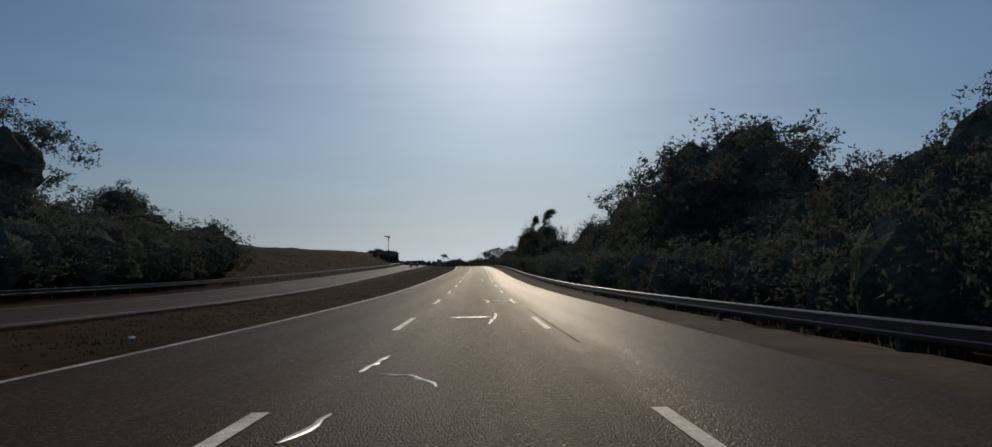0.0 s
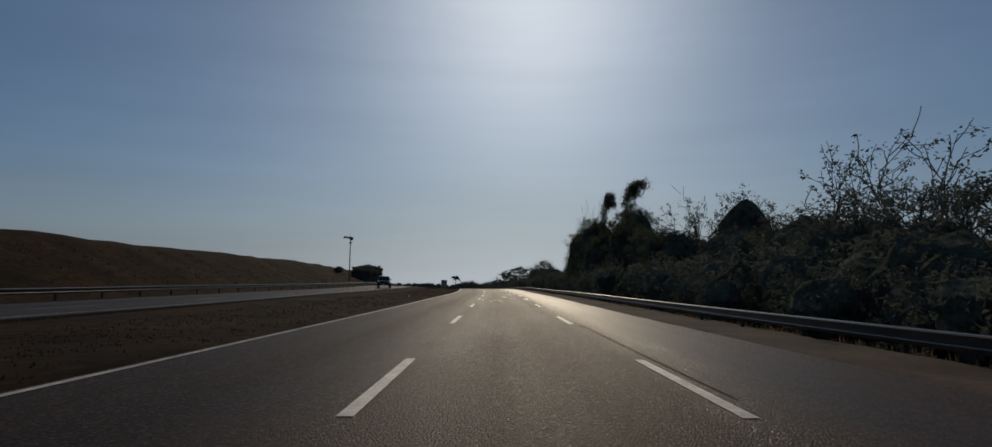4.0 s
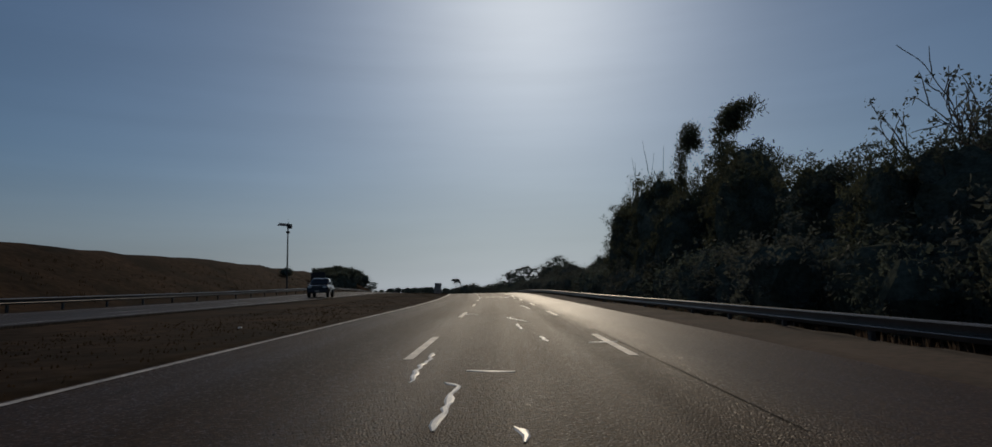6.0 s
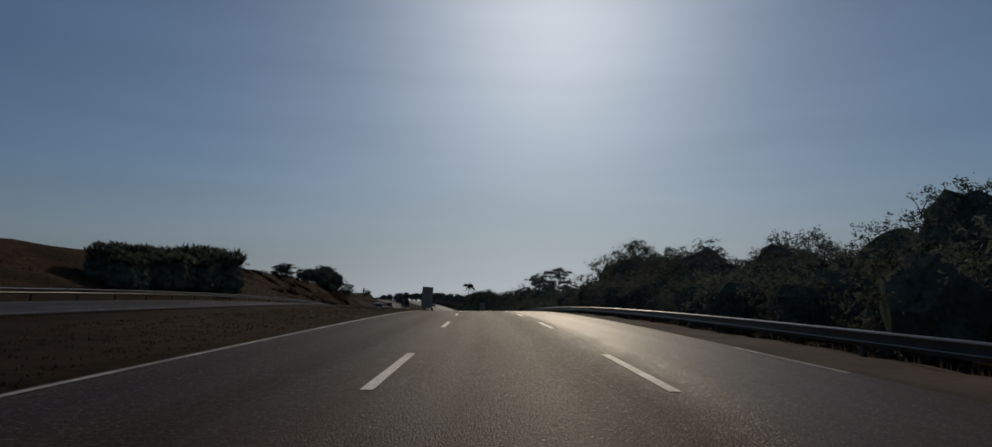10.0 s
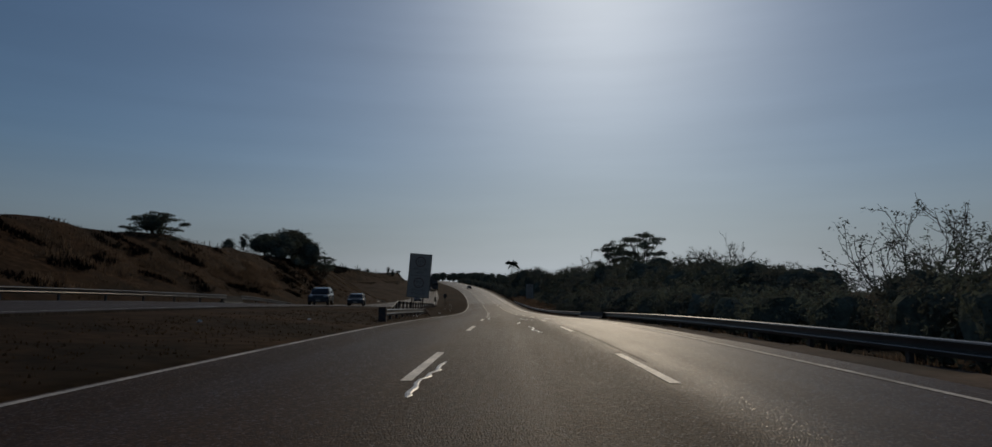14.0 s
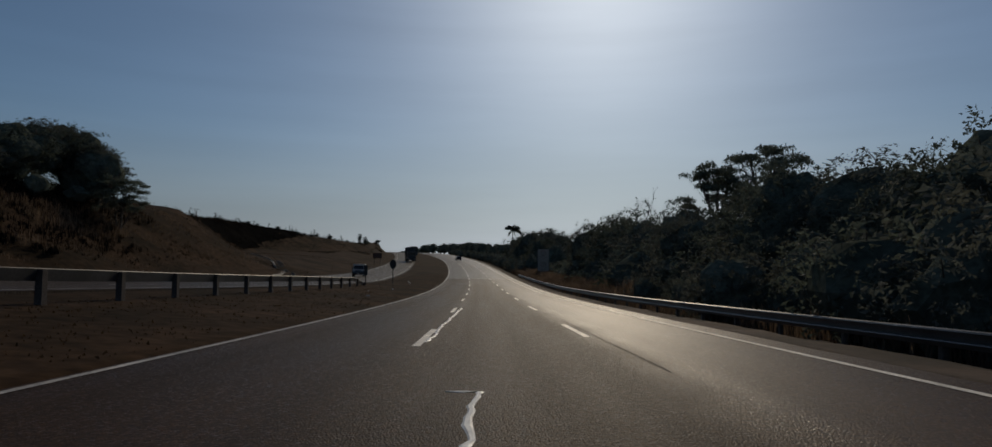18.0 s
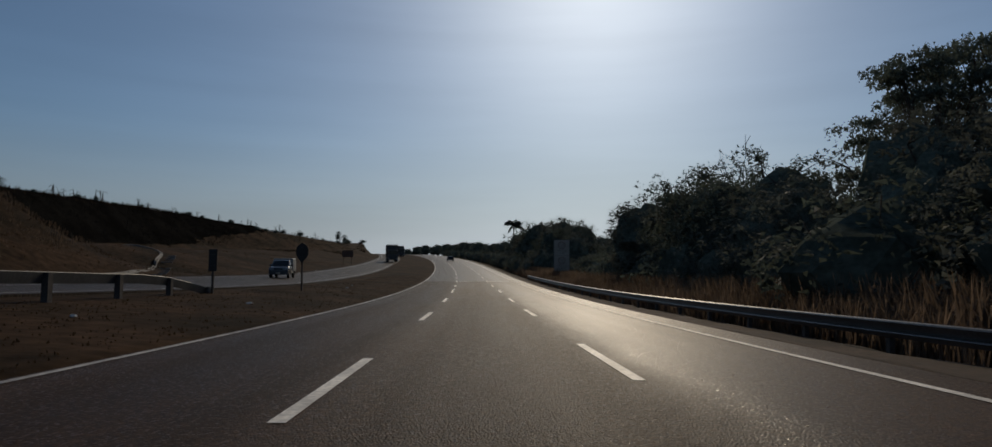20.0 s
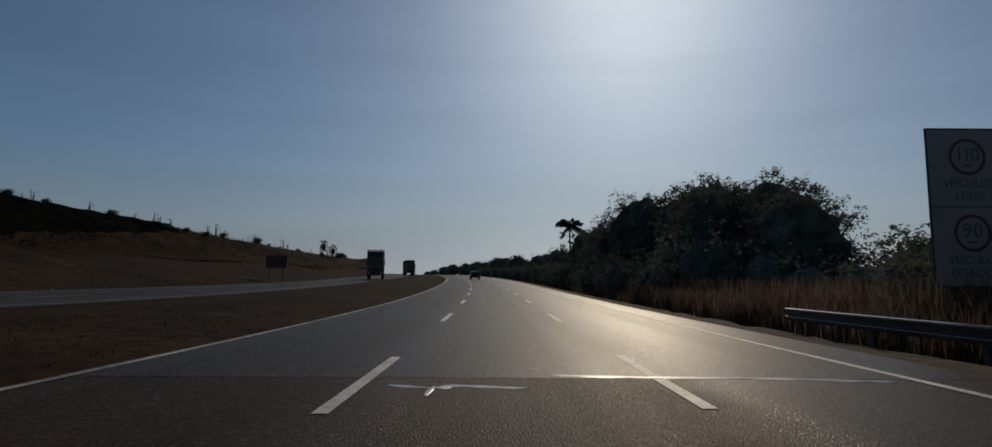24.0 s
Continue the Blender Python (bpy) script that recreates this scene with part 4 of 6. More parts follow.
def bamboo_model(seed, height, radius, lumps, clumps):
    """A thick clump of bamboo, closed down to the ground, with drooping leaf sprays and culms that rise out of it."""
    rng = np.random.default_rng(seed)
    culms = []
    semi = (radius * 0.9, radius * 0.9, height * 0.56)
    heart = (0, 0, height * 0.38)
    hearts, radii = dome(rng, heart, semi, lumps, radius * 0.3, -0.6)
    pts, out = spray(rng, hearts, radii, clumps, 9, 0.24, far=1.2)
    extra = []
    for j in range(12):
        a = rng.uniform(0, 6.28)
        way = Vector((math.cos(a), math.sin(a), 0))
        base, h, lean = way * radius * rng.uniform(0.1, 0.5), height * rng.uniform(0.78, 1.0), radius * rng.uniform(0.15, 0.55)
        rows = [(base * f + way * lean * f ** 2.4 + Vector((0, 0, h * (f - 0.12 * max(0, f - 0.6) ** 2 / 0.16) - 0.3 * (1 - f))), 0.055 * (1 - 0.85 * f)) for f in (0, 0.2, 0.4, 0.6, 0.8, 0.9, 1.0)]
        culms.append(rows)
        for f in rng.uniform(0.6, 1.0, 9):
            x = f * 6
            q = rows[min(5, int(x))][0].lerp(rows[min(5, int(x)) + 1][0], x - min(5, int(x)))
            extra.append(np.array(q) + rng.normal(size=(10, 3)) * np.array([0.26, 0.26, 0.2]) - np.array([0, 0, 0.1]))
    extra = np.concatenate(extra)
    ob = thing("bamboo_clump", Matrix(), "", "bamboo")
    for rows in culms:
        part("culm", limb_mesh("culm", [rows], CULM, 5), None, ob)
    part("inner_foliage", mass_mesh("inner_foliage", heart, (semi[0] * 0.78, semi[1] * 0.78, semi[2] * 0.86), LEAF_DEEP, seed), None, ob, "close dark foliage inside the clump")
    part("foliage", leaves_mesh("foliage", np.concatenate([pts, extra]), 0.27, BAMBOO_LEAF, rng, 0.7, 0.32, np.concatenate([out, rng.normal(size=extra.shape) * 0.4])), None, ob)
    return ob


def plume_model(seed):
    """A few long bamboo culms, 14 m, that bow over at the top under heavy feathery foliage."""
    rng = np.random.default_rng(seed)
    ob = thing("bamboo_plume", Matrix(), "", "bamboo")
    pts = []
    for j in range(4):
        a = rng.uniform(-0.5, 0.5)
        way = Vector((math.cos(a), math.sin(a), 0))
        h, bow = 14 * rng.uniform(0.9, 1.0), rng.uniform(1.3, 2.3)
        rows = []
        for i in range(13):
            f = i / 12
            g = max(0.0, (f - 0.62) / 0.38)
            z = h * min(f, 0.62) / 0.80 + (h - h * 0.62 / 0.80) * math.sin(g * 2.1)
            rows.append((way * (0.25 * j - 0.4 + 0.6 * f + bow * g ** 1.6) + Vector((0, 0.18 * (j - 1.5), z - 0.3 * (1 - f))), 0.05 * (1 - 0.8 * f)))
        part("culm", limb_mesh("culm", [rows], CULM, 5), None, ob)
        for f in np.concatenate([rng.uniform(0.5, 1.0, 80), rng.uniform(0.8, 1.0, 30)]):
            x = f * 12
            q = rows[min(11, int(x))][0].lerp(rows[min(11, int(x)) + 1][0], x - min(11, int(x)))
            pts.append(np.array(q) + rng.normal(size=3) * np.array([0.3, 0.3, 0.2]) + rng.normal(size=(11, 3)) * np.array([0.2, 0.2, 0.18]) - np.array([0, 0, 0.15]))
    part("foliage", leaves_mesh("foliage", np.concatenate(pts), 0.24, BAMBOO_LEAF, rng, 0.9, 0.34), None, ob)
    return ob


models = {
    "broad": [dense_tree("tree", 11 + i, 10, 3.9, 30, 560, 12, 0.182, LEAF if i % 2 else LEAF_DRY, 0.06, 0.12 if i % 2 else 0.05) for i in range(5)],
    "loose": [dense_tree("tree", 21 + i, 10, 4.1, 19, 420, 14, 0.17, LEAF if i % 2 else LEAF_DRY, 0.06, 0.2, 0.62, 0.24) for i in range(4)],
    "backing": [dense_tree("tree", 16 + i, 10, 3.9, 26, 180, 9, 0.3, LEAF, 0.06, 0.04) for i in range(2)],
    "umbrella": [umbrella_model(31 + i) for i in range(2)],
    "bare": [bare_tree("sparse_tree", 41 + i, 8, 3.6) for i in range(2)],
    "round": [dense_tree("round_tree", 51 + i, 8, 4.0, 34, 640, 12, 0.17, LEAF, 0.04, 0.06) for i in range(2)],
    "shrub": [shrub_model("shrub", 61 + i, 3.0, 1.9, 14, 180, 9, 0.14, LEAF if i % 2 else LEAF_DRY) for i in range(4)],
    "spiky": [reed_model(71 + i) for i in range(2)],
    "bamboo": [bamboo_model(81 + i, 11, 3.2, 34, 900) for i in range(2)],
    "plume": [plume_model(91 + i) for i in range(2)],
}
LABELS = {
    "loose": "airy roadside tree with sky between its leaf clusters",
    "broad": "leafy roadside tree with a dense dark crown", "backing": "leafy tree behind the first row of the belt", "umbrella": "tall spreading tree with layered flat foliage", "bare": "sparse dry-season tree with thin bare branches",
    "round": "rounded dense tree with a closed dark crown", "shrub": "dense leafy shrub at the edge of the verge", "spiky": "tall spiky shrub beside the opposite road", "bamboo": "dense bamboo clump closed down to the ground", "plume": "tall bowed bamboo culms with feathery drooping tops",
}
GROUPS = {"loose": "trees of the roadside belt", "broad": "trees of the roadside belt", "backing": "trees of the roadside belt", "umbrella": "spreading trees", "bare": "sparse trees", "round": "rounded trees", "shrub": "shrubs along the verge", "spiky": "spiky shrubs", "bamboo": "bamboo clumps", "plume": "bamboo plumes"}
SIZES = {"loose": 10, "broad": 10, "backing": 10, "umbrella": 12, "bare": 8, "round": 8, "shrub": 3.0, "spiky": 5.0, "bamboo": 11, "plume": 14}
used = set()
plant_rng = random.Random(7)


def plant(kind, s, u, height, wide=1.0, which=None, label="", turn=None, sink=0.05):
    """One plant of that kind, of that height, on the ground at s, u."""
    i = plant_rng.randrange(len(models[kind])) if which is None else which
    ob = models[kind][i]
    k = height / SIZES[kind]
    w = k * wide
    m = Matrix.Translation(on(s, u, -sink)) @ pose(0, 0, 0, 0, 0, plant_rng.uniform(0, 360) if turn is None else turn) @ Matrix.Diagonal((w, w, k, 1))
    if (kind, i) in used:
        ob = copy_thing(ob, m @ Matrix.Diagonal((1 / ob.scale.x, 1 / ob.scale.y, 1 / ob.scale.z, 1)))
    else:
        used.add((kind, i))
        ob.matrix_basis = m
    return tagged(ob, label or LABELS[kind], "", GROUPS[kind])


# height of the wooded belt on the right along the road
BELT_S = [-30, 10, 24, 33, 43, 52, 60, 76, 88, 100, 112, 124, 134, 150, 172, 180, 190, 198, 205, 214, 232, 248, 253, 259, 263, 274, 284, 303, 320, 336, 350, 366, 386, 396, 404, 412, 426, 434, 440, 450, 466, 490, 535, 640, 760, 1000]
BELT_H = [7, 7, 6.6, 6.8, 9.5, 10.5, 8, 7.6, 6.5, 6, 6.2, 6.4, 6.6, 8.0, 9, 5.5, 5.3, 5.8, 4.2, 5.2, 6, 7, 7.6, 5.0, 3.2, 3.2, 4.8, 6.7, 8.0, 8.2, 8.0, 8.2, 8.8, 8.0, 5.8, 4.5, 4.3, 4.2, 8.4, 9.6, 9.8, 8.6, 6.4, 7.1, 7.7, 8.4]


def belt(s):
    return float(np.interp(s, BELT_S, BELT_H))


s = -24.0
while s < 960:
    h = belt(s)
    far = s > 470
    plant("backing" if far else "round" if 284 < s < 345 and plant_rng.random() < 0.7 else "loose" if plant_rng.random() < 0.4 else "broad", s, plant_rng.uniform(15.5, 20.0), h * plant_rng.uniform(0.84, 1.16), plant_rng.uniform(1.1, 1.4) * (1.2 if h < 6 else 1))
    s += plant_rng.uniform(4.2, 6.4) * (1 if not far else 1.3 if s < 700 else 2.0)
s = -20.0
while s < 700:
    h = belt(s)
    if not 434 < s < 464:
        plant("backing", s, plant_rng.uniform(23, 33), h * plant_rng.uniform(0.85, 1.12), plant_rng.uniform(0.9, 1.3))
    s += plant_rng.uniform(6, 9) * (1.8 if s > 470 else 1)
s = -24.0
while s < 660:
    if not 350 < s < 440:
        plant("shrub", s, plant_rng.uniform(10.2, 12.8), min(1.8 + 0.4 * (belt(s) - 1.8), plant_rng.uniform(2.4, 4.0)), plant_rng.uniform(0.9, 1.25))
    s += plant_rng.uniform(2.6, 3.8) * (1.7 if s > 470 else 1)
s = -22.0
while s < 470:
    if not 410 < s < 421:
        plant("shrub", s, plant_rng.uniform(13, 15.5), min(1.8 + 0.55 * (belt(s) - 1.8), plant_rng.uniform(3.5, 5.5)), plant_rng.uniform(1.0, 1.3))
    s += plant_rng.uniform(4.2, 6.0)

# single trees on the right that stand out
for kind, s, u, h, w in [
    ("broad", 48, 21.5, 14.2, 1.3), ("loose", 59, 19.5, 14.2, 1.1), ("round", 47, 17.5, 12.4, 0.95), ("loose", 39, 19, 11.6, 1.2), ("broad", 66, 18.5, 10.5, 1.2), ("loose", 82, 19.8, 13.4, 0.95), ("broad", 20, 17.8, 8.6, 0.8),
    ("bare", 104, 19, 9.0, 1.3), ("bare", 112, 22, 10.0, 1.3), ("round", 138, 25, 11.5, 0.75), ("broad", 200, 17, 6.2, 1.0), ("broad", 197, 20, 6.6, 1.0), ("bare", 134, 19, 10.0, 1.0),
    ("loose", 228, 26, 8.0, 1.2), ("loose", 257, 20.5, 10.4, 0.95), ("broad", 251, 17, 7.6, 0.9), ("loose", 256, 16.6, 8.2, 0.95), ("round", 327, 18, 8.1, 1.0), ("round", 333.5, 19, 7.2, 1.0), ("round", 321, 19, 7.2, 1.0)]:
    plant(kind, s, u, h, w)
for kind, s, u, h, w in [
    ("bare", 274, 20, 6.8, 1.4), ("bare", 278, 24, 7.0, 1.2), ("umbrella", 370.5, 24.5, 14.2, 0.75), ("umbrella", 373, 31, 16.8, 0.8), ("bare", 391, 22.5, 12.6, 1.0),
    ("loose", 409, 24, 11.6, 0.9), ("broad", 449, 20.5, 10.2, 1.1), ("broad", 460, 20, 10.0, 1.1), ("broad", 446, 15, 8.4, 1.1), ("broad", 472, 15, 9.0, 1.2), ("broad", 484, 16, 9.0, 1.2), ("bare", 330, 33, 10.8, 1.0)]:
    plant(kind, s, u, h, w)
for kind, s, u, h, w in [
    ("round", 385, 17, 8.8, 1.0), ("round", 392, 18.5, 9.2, 1.0), ("round", 399, 17.5, 7.4, 1.0), ("round", 404.5, 19, 6.0, 1.1), ("round", 378, 16.5, 8.4, 0.95),
    ("shrub", 437, 17, 4.4, 1.4), ("shrub", 434, 22, 4.4, 1.5), ("round", 430, 19, 4.0, 1.2), ("shrub", 440, 25, 5.0, 1.5), ("round", 426, 17.5, 3.9, 1.2), ("round", 416, 18, 4.6, 1.25), ("round", 421, 21, 4.6, 1.25), ("round", 410, 17, 5.2, 1.1), ("round", 412, 22, 6.0, 1.1),
    ("round", 41, 18, 8.6, 0.95), ("round", 56, 20, 9.4, 0.95), ("round", 208, 20, 5.6, 1.1), ("round", 222, 21, 6.2, 1.1), ("round", 237, 20, 6.6, 1.1)]:
    plant(kind, s, u, h, w)
# the bamboo thicket
for s, u, h, w in [(151, 17.2, 12.4, 0.9), (146, 14.5, 10.0, 0.9), (158, 18, 13.2, 0.9), (163, 14.4, 12.4, 0.9), (168, 14.2, 12.2, 0.85),
                   (154, 13.2, 9.2, 1.0), (140, 15.5, 8.5, 1.0), (170, 18, 11.0, 1.0), (133, 14.5, 7.5, 0.9), (171, 13.2, 11.0, 0.75), (165, 12.0, 6.5, 0.9), (158, 11.8, 6.0, 0.9)]:
    plant("bamboo", s, u, h, w)

plant("plume", 156.5, 13.8, 13.9, 0.7, 0, turn=20)
plant("plume", 156, 16.6, 15.6, 0.95, 1, turn=0)

# bare dead culms over the thicket
culm_rng = np.random.default_rng(14)
for i in range(7):
    s, u, h = 162 + 1.6 * i + culm_rng.uniform(-0.5, 0.5), 14.0 + culm_rng.uniform(-0.6, 0.8), 13.6 - 0.15 * i + culm_rng.uniform(-0.6, 0.7)
    lean = Vector((culm_rng.normal() * 0.25, culm_rng.normal() * 0.25, 0))
    ob = tagged(new("bare_culm", limb_mesh("bare_culm", [[(Vector((0, 0, -0.3)), 0.05), (lean * 0.4 + Vector((0, 0, h * 0.6)), 0.04), (lean * 1.6 + Vector((0, 0, h)), 0.012)]], CULM, 5)), "thin bare bamboo culm rising above the thicket", "bamboo", "bare culms")
    ob.matrix_basis = Matrix.Translation(on(s, u))

# left side
for kind, s, u, h, w in [
    ("loose", 44, -32, 10.6, 1.3), ("loose", 36, -37, 11.0, 1.2), ("broad", 57, -32, 6.2, 1.1), ("broad", 63, -34, 5.5, 1.2), ("broad", 28, -31, 9.0, 1.0),
    ("loose", 351.5, -43, 3.6, 0.75), ("round", 356, -38, 4.9, 1.5), ("broad", 360, -38.5, 5.6, 1.7), ("round", 364, -38, 5.5, 1.5), ("broad", 368, -38.5, 5.0, 1.6), ("loose", 352.5, -38.5, 4.2, 1.2), ("loose", 372, -39, 4.4, 1.3), ("round", 359, -42, 4.5, 1.6), ("broad", 363, -35, 5.6, 1.4), ("round", 310.5, -37.5, 2.2, 1.3), ("round", 376, -55, 3.6, 0.9), ("round", 212, -31, 1.7, 1.5),
    ("loose", 572.6, -36.6, 4.3, 0.75), ("loose", 574.2, -34.4, 4.0, 0.8), ("shrub", 650, -28.8, 1.6, 2.0)]:
    plant(kind, s, u, h, w)
plant("umbrella", 310.5, -37, 6.0, 1.2, 0, sink=3.5)
plant("umbrella", 361, -31.8, 7.0, 0.85, 1, sink=2.2)
for s, u, h in ((352, -37, 2.4), (357, -38.5, 2.8), (362, -36.5, 2.6), (366, -38, 2.8), (355, -35, 1.8), (360, -35, 1.8)):
    plant("shrub", s, u, h, 1.3, label="dense dark shrub under the hillside trees")
for s in steps(227, 248, 1.9):
    tall = float(np.interp(s, [227, 236, 248], [2.9, 3.4, 4.7]))
    plant("spiky", s, -27.4 + 0.5 * math.sin(s), tall * plant_rng.uniform(0.88, 1.1), 1.15)
    plant("spiky", s + 0.7, -29.2 + 0.5 * math.sin(s * 2), tall * plant_rng.uniform(0.9, 1.08), 1.2)
s = 14.0
while s < 70:
    plant("shrub", s, plant_rng.uniform(-27.5, -25.2), plant_rng.uniform(3.8, 4.9), 1.2)
    plant("shrub", s + 1, plant_rng.uniform(-31.5, -28.5), plant_rng.uniform(3.6, 5.0), 1.3)
    s += 2.6
ridge_rng = random.Random(31)
for s in steps(402, 600, 7.5):
    s2 = s + ridge_rng.uniform(-3, 3)
    plant("shrub", s2, float(np.interp(s2, SG, RIDGE_U)) + ridge_rng.uniform(-1.5, 1.0), ridge_rng.choice([0.5, 0.7, 0.9, 1.5]), ridge_rng.uniform(1.2, 2.0), label="low dark bush on the ridge")
for kind in models:
    for i, ob in enumerate(models[kind]):
        if (kind, i) not in used:
            for o in (*ob.children_recursive, ob):
                bpy.data.objects.remove(o)

# tall palm above the trees
rng = np.random.default_rng(3)
palm = thing("palm_tree", Matrix.Translation(on(537, 21, 1.0)), "tall palm with a ragged crown above the tree line", "palm")
part("trunk", limb_mesh("trunk", [[(Vector((0, 0, -1.9)), 0.26), (Vector((0.15, 0, 5)), 0.2), (Vector((0.1, 0.1, 11.2)), 0.16)]], BARK, 8), None, palm)
for j in range(30):
    a, lift = 2.4 * j + rng.uniform(-0.3, 0.3), radians(rng.uniform(-20, 80))
    out = Vector((math.cos(a), math.sin(a), 0))
    rib = []
    for i in range(9):
        f = i / 8
        rib.append((Vector((0.1, 0.1, 11.2)) + (out * math.cos(lift) + Vector((0, 0, math.sin(lift)))) * 3.5 * f - Vector((0, 0, 1.5 * f * f)), 0.07 * (1 - 0.75 * f)))
    verts, faces = [], []
    side = Vector((-out.y, out.x, 0))
    for i in range(30):
        f = 0.1 + 0.9 * i / 29
        x = f * 8
        q = rib[int(min(7, x))][0].lerp(rib[int(min(7, x)) + 1][0], x - int(min(7, x)))
        for sg in (-1, 1):
            tip = q + side * sg * 0.95 * math.sin(math.pi * min(0.93, f + 0.1)) + out * 0.35 - Vector((0, 0, rng.uniform(0.3, 0.75)))
            b = len(verts)
            verts += [q - out * 0.13, q + out * 0.15, tip]
            faces.append((b, b + 1, b + 2))
    fr = part("frond", mesh_from("frond", verts, faces, LEAF), None, palm)
    part("rib", limb_mesh("rib", [rib], BARK, 4), None, fr)


# ---- dry grass, as loose growth on the verges ----
def grass(name, label, zones, seed, mat, wide=0.02, taper=0.018):
    rng = np.random.default_rng(seed)
    verts, faces = [], []
    for s0, s1, u0, u1, h, k in zones:
        for _ in range(k):
            s, u = rng.uniform(s0, s1), rng.uniform(u0, u1)
            p = on(s, u, -0.03)
            for b in range(4):
                a = rng.uniform(0, 6.28)
                hh = h * rng.uniform(0.5, 1.15)
                w = wide + taper * hh
                q = p + Vector((rng.normal() * 0.12, rng.normal() * 0.12, 0))
                lean = Vector((math.cos(a), math.sin(a), 0)) * hh * rng.uniform(0.1, 0.5)
                sd = Vector((-math.sin(a), math.cos(a), 0)) * w
                i = len(verts)
                verts += [q - sd, q + sd, q + lean * 0.4 + Vector((0, 0, hh * 0.6)) + sd * 0.7, q + lean * 0.4 + Vector((0, 0, hh * 0.6)) - sd * 0.7, q + lean + Vector((0, 0, hh))]
                faces += [(i, i + 1, i + 2, i + 3), (i + 3, i + 2, i + 4)]
    return tagged(new(name, mesh_from(name, verts, faces, mat)), label, "grass", kind="stuff")


grass("tall_dry_grass", "tall dry straw-coloured grass along the wooded verge", [(300, 470, 8.8, 12.5, 0.9, 3600), (-20, 300, 8.6, 10.5, 0.3, 1800), (350, 445, 9.0, 13.5, 1.3, 8500), (350, 445, 10.5, 14, 1.9, 6500)], 5, STRAW_TALL, 0.012, 0.012)
grass("median_grass", "short dry grass on the median and banks", [(-10, 300, -11.6, -5.6, 0.08, 8000), (300, 430, -11.6, -5.6, 0.07, 3600), (270, 400, -37, -24.5, 0.2, 1300), (10, 270, -33, -24.8, 0.25, 1800), (380, 470, -52, -24, 0.12, 2200), (395, 490, -66, -60, 0.7, 800)], 6, STRAW)

# near-black sheet over the upper bank: low scrub and the bank's shade in one
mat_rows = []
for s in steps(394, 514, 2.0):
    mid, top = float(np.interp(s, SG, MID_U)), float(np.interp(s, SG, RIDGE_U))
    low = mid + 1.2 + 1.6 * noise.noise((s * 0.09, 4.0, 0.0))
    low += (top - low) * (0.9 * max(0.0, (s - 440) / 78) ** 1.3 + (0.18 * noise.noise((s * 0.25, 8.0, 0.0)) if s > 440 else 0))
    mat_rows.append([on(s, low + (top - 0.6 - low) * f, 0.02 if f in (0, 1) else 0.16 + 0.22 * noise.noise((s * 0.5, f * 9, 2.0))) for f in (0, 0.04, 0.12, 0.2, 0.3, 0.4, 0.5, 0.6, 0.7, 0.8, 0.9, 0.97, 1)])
tagged(new("scrub_mat", ribbon("scrub_mat", mat_rows, SHADED_SCRUB)), "close mat of low scrub with the steep upper bank's shade in its near-black colour", "scrub", kind="stuff")
grass("dark_scrub", "low scrub on the steep upper bank, coloured darker for the shade there", [(398, 495, -61, -52, 0.35, 3600), (495, 545, -52, -40, 0.3, 1100), (530, 580, -41, -31, 0.3, 700), (580, 650, -31, -27.5, 0.3, 600), (268, 398, -37.0, -30.5, 0.2, 1000), (342, 360, -35.5, -29, 0.5, 600), (352, 370, -38, -33, 0.6, 400), (305, 372, -31, -27, 0.25, 400)], 8, SHADED_SCRUB)
bank_rng = random.Random(17)
patches = [(bank_rng.uniform(274, 346), bank_rng.uniform(-36, -26.5), bank_rng.uniform(0.7, 1.9)) for _ in range(75)]
grass("bank_scrub", "dark clumps of scrub scattered over the cut bank", [(s - r, s + r, u - r * 0.6, u + r * 0.6, 0.4, int(26 * r * r) + 8) for s, u, r in patches[:42]], 18, SHADED_SCRUB, 0.03, 0.03)
grass("bank_straw", "pale clumps of dry straw scattered over the cut bank", [(s - r, s + r, u - r * 0.6, u + r * 0.6, 0.55, int(16 * r * r) + 6) for s, u, r in patches[42:]], 19, STRAW_TALL, 0.012, 0.014)
grass("straw_tufts", "pale dry tufts on the cut bank", [(311, 316, -31.5, -28.5, 0.8, 420), (317, 323, -31, -27.5, 0.8, 480), (324, 330, -33.5, -31, 0.6, 260), (350, 362, -34, -31, 0.7, 420), (363, 392, -36, -29, 0.4, 900), (296, 306, -32, -28, 0.4, 220), (272, 392, -37, -26.5, 0.25, 2600)], 9, STRAW_TALL, 0.008, 0.012)


# ---- signs, pole and roadside furniture ----
def lettering(name, body, size, m, mat, parent, thick=0.004):
    cu = bpy.data.curves.new(name, "FONT")
    cu.body, cu.size, cu.align_x, cu.align_y, cu.extrude = body, size, "CENTER", "CENTER", thick
    tmp = bpy.data.objects.new(name, cu)
    scene.collection.objects.link(tmp)
    me = bpy.data.meshes.new_from_object(tmp.evaluated_get(bpy.context.evaluated_depsgraph_get()))
    bpy.data.objects.remove(tmp)
    me.materials.clear()
    me.materials.append(mat)
    ob = part(name, me, None, parent)
    ob.matrix_basis = m
    return ob


def ring(r, w, depth=0.006, k=48):
    v = []
    for i in range(k):
        a = 2 * math.pi * i / k
        c, s = math.cos(a), math.sin(a)
        v += [(c * r, s * r, 0), (c * r, s * r, depth), (c * (r - w), s * (r - w), depth), (c * (r - w), s * (r - w), 0)]
    f = [(4 * i + j, 4 * ((i + 1) % k) + j, 4 * ((i + 1) % k) + j + 1, 4 * i + j + 1) for i in range(k) for j in range(3)]
    return v, f


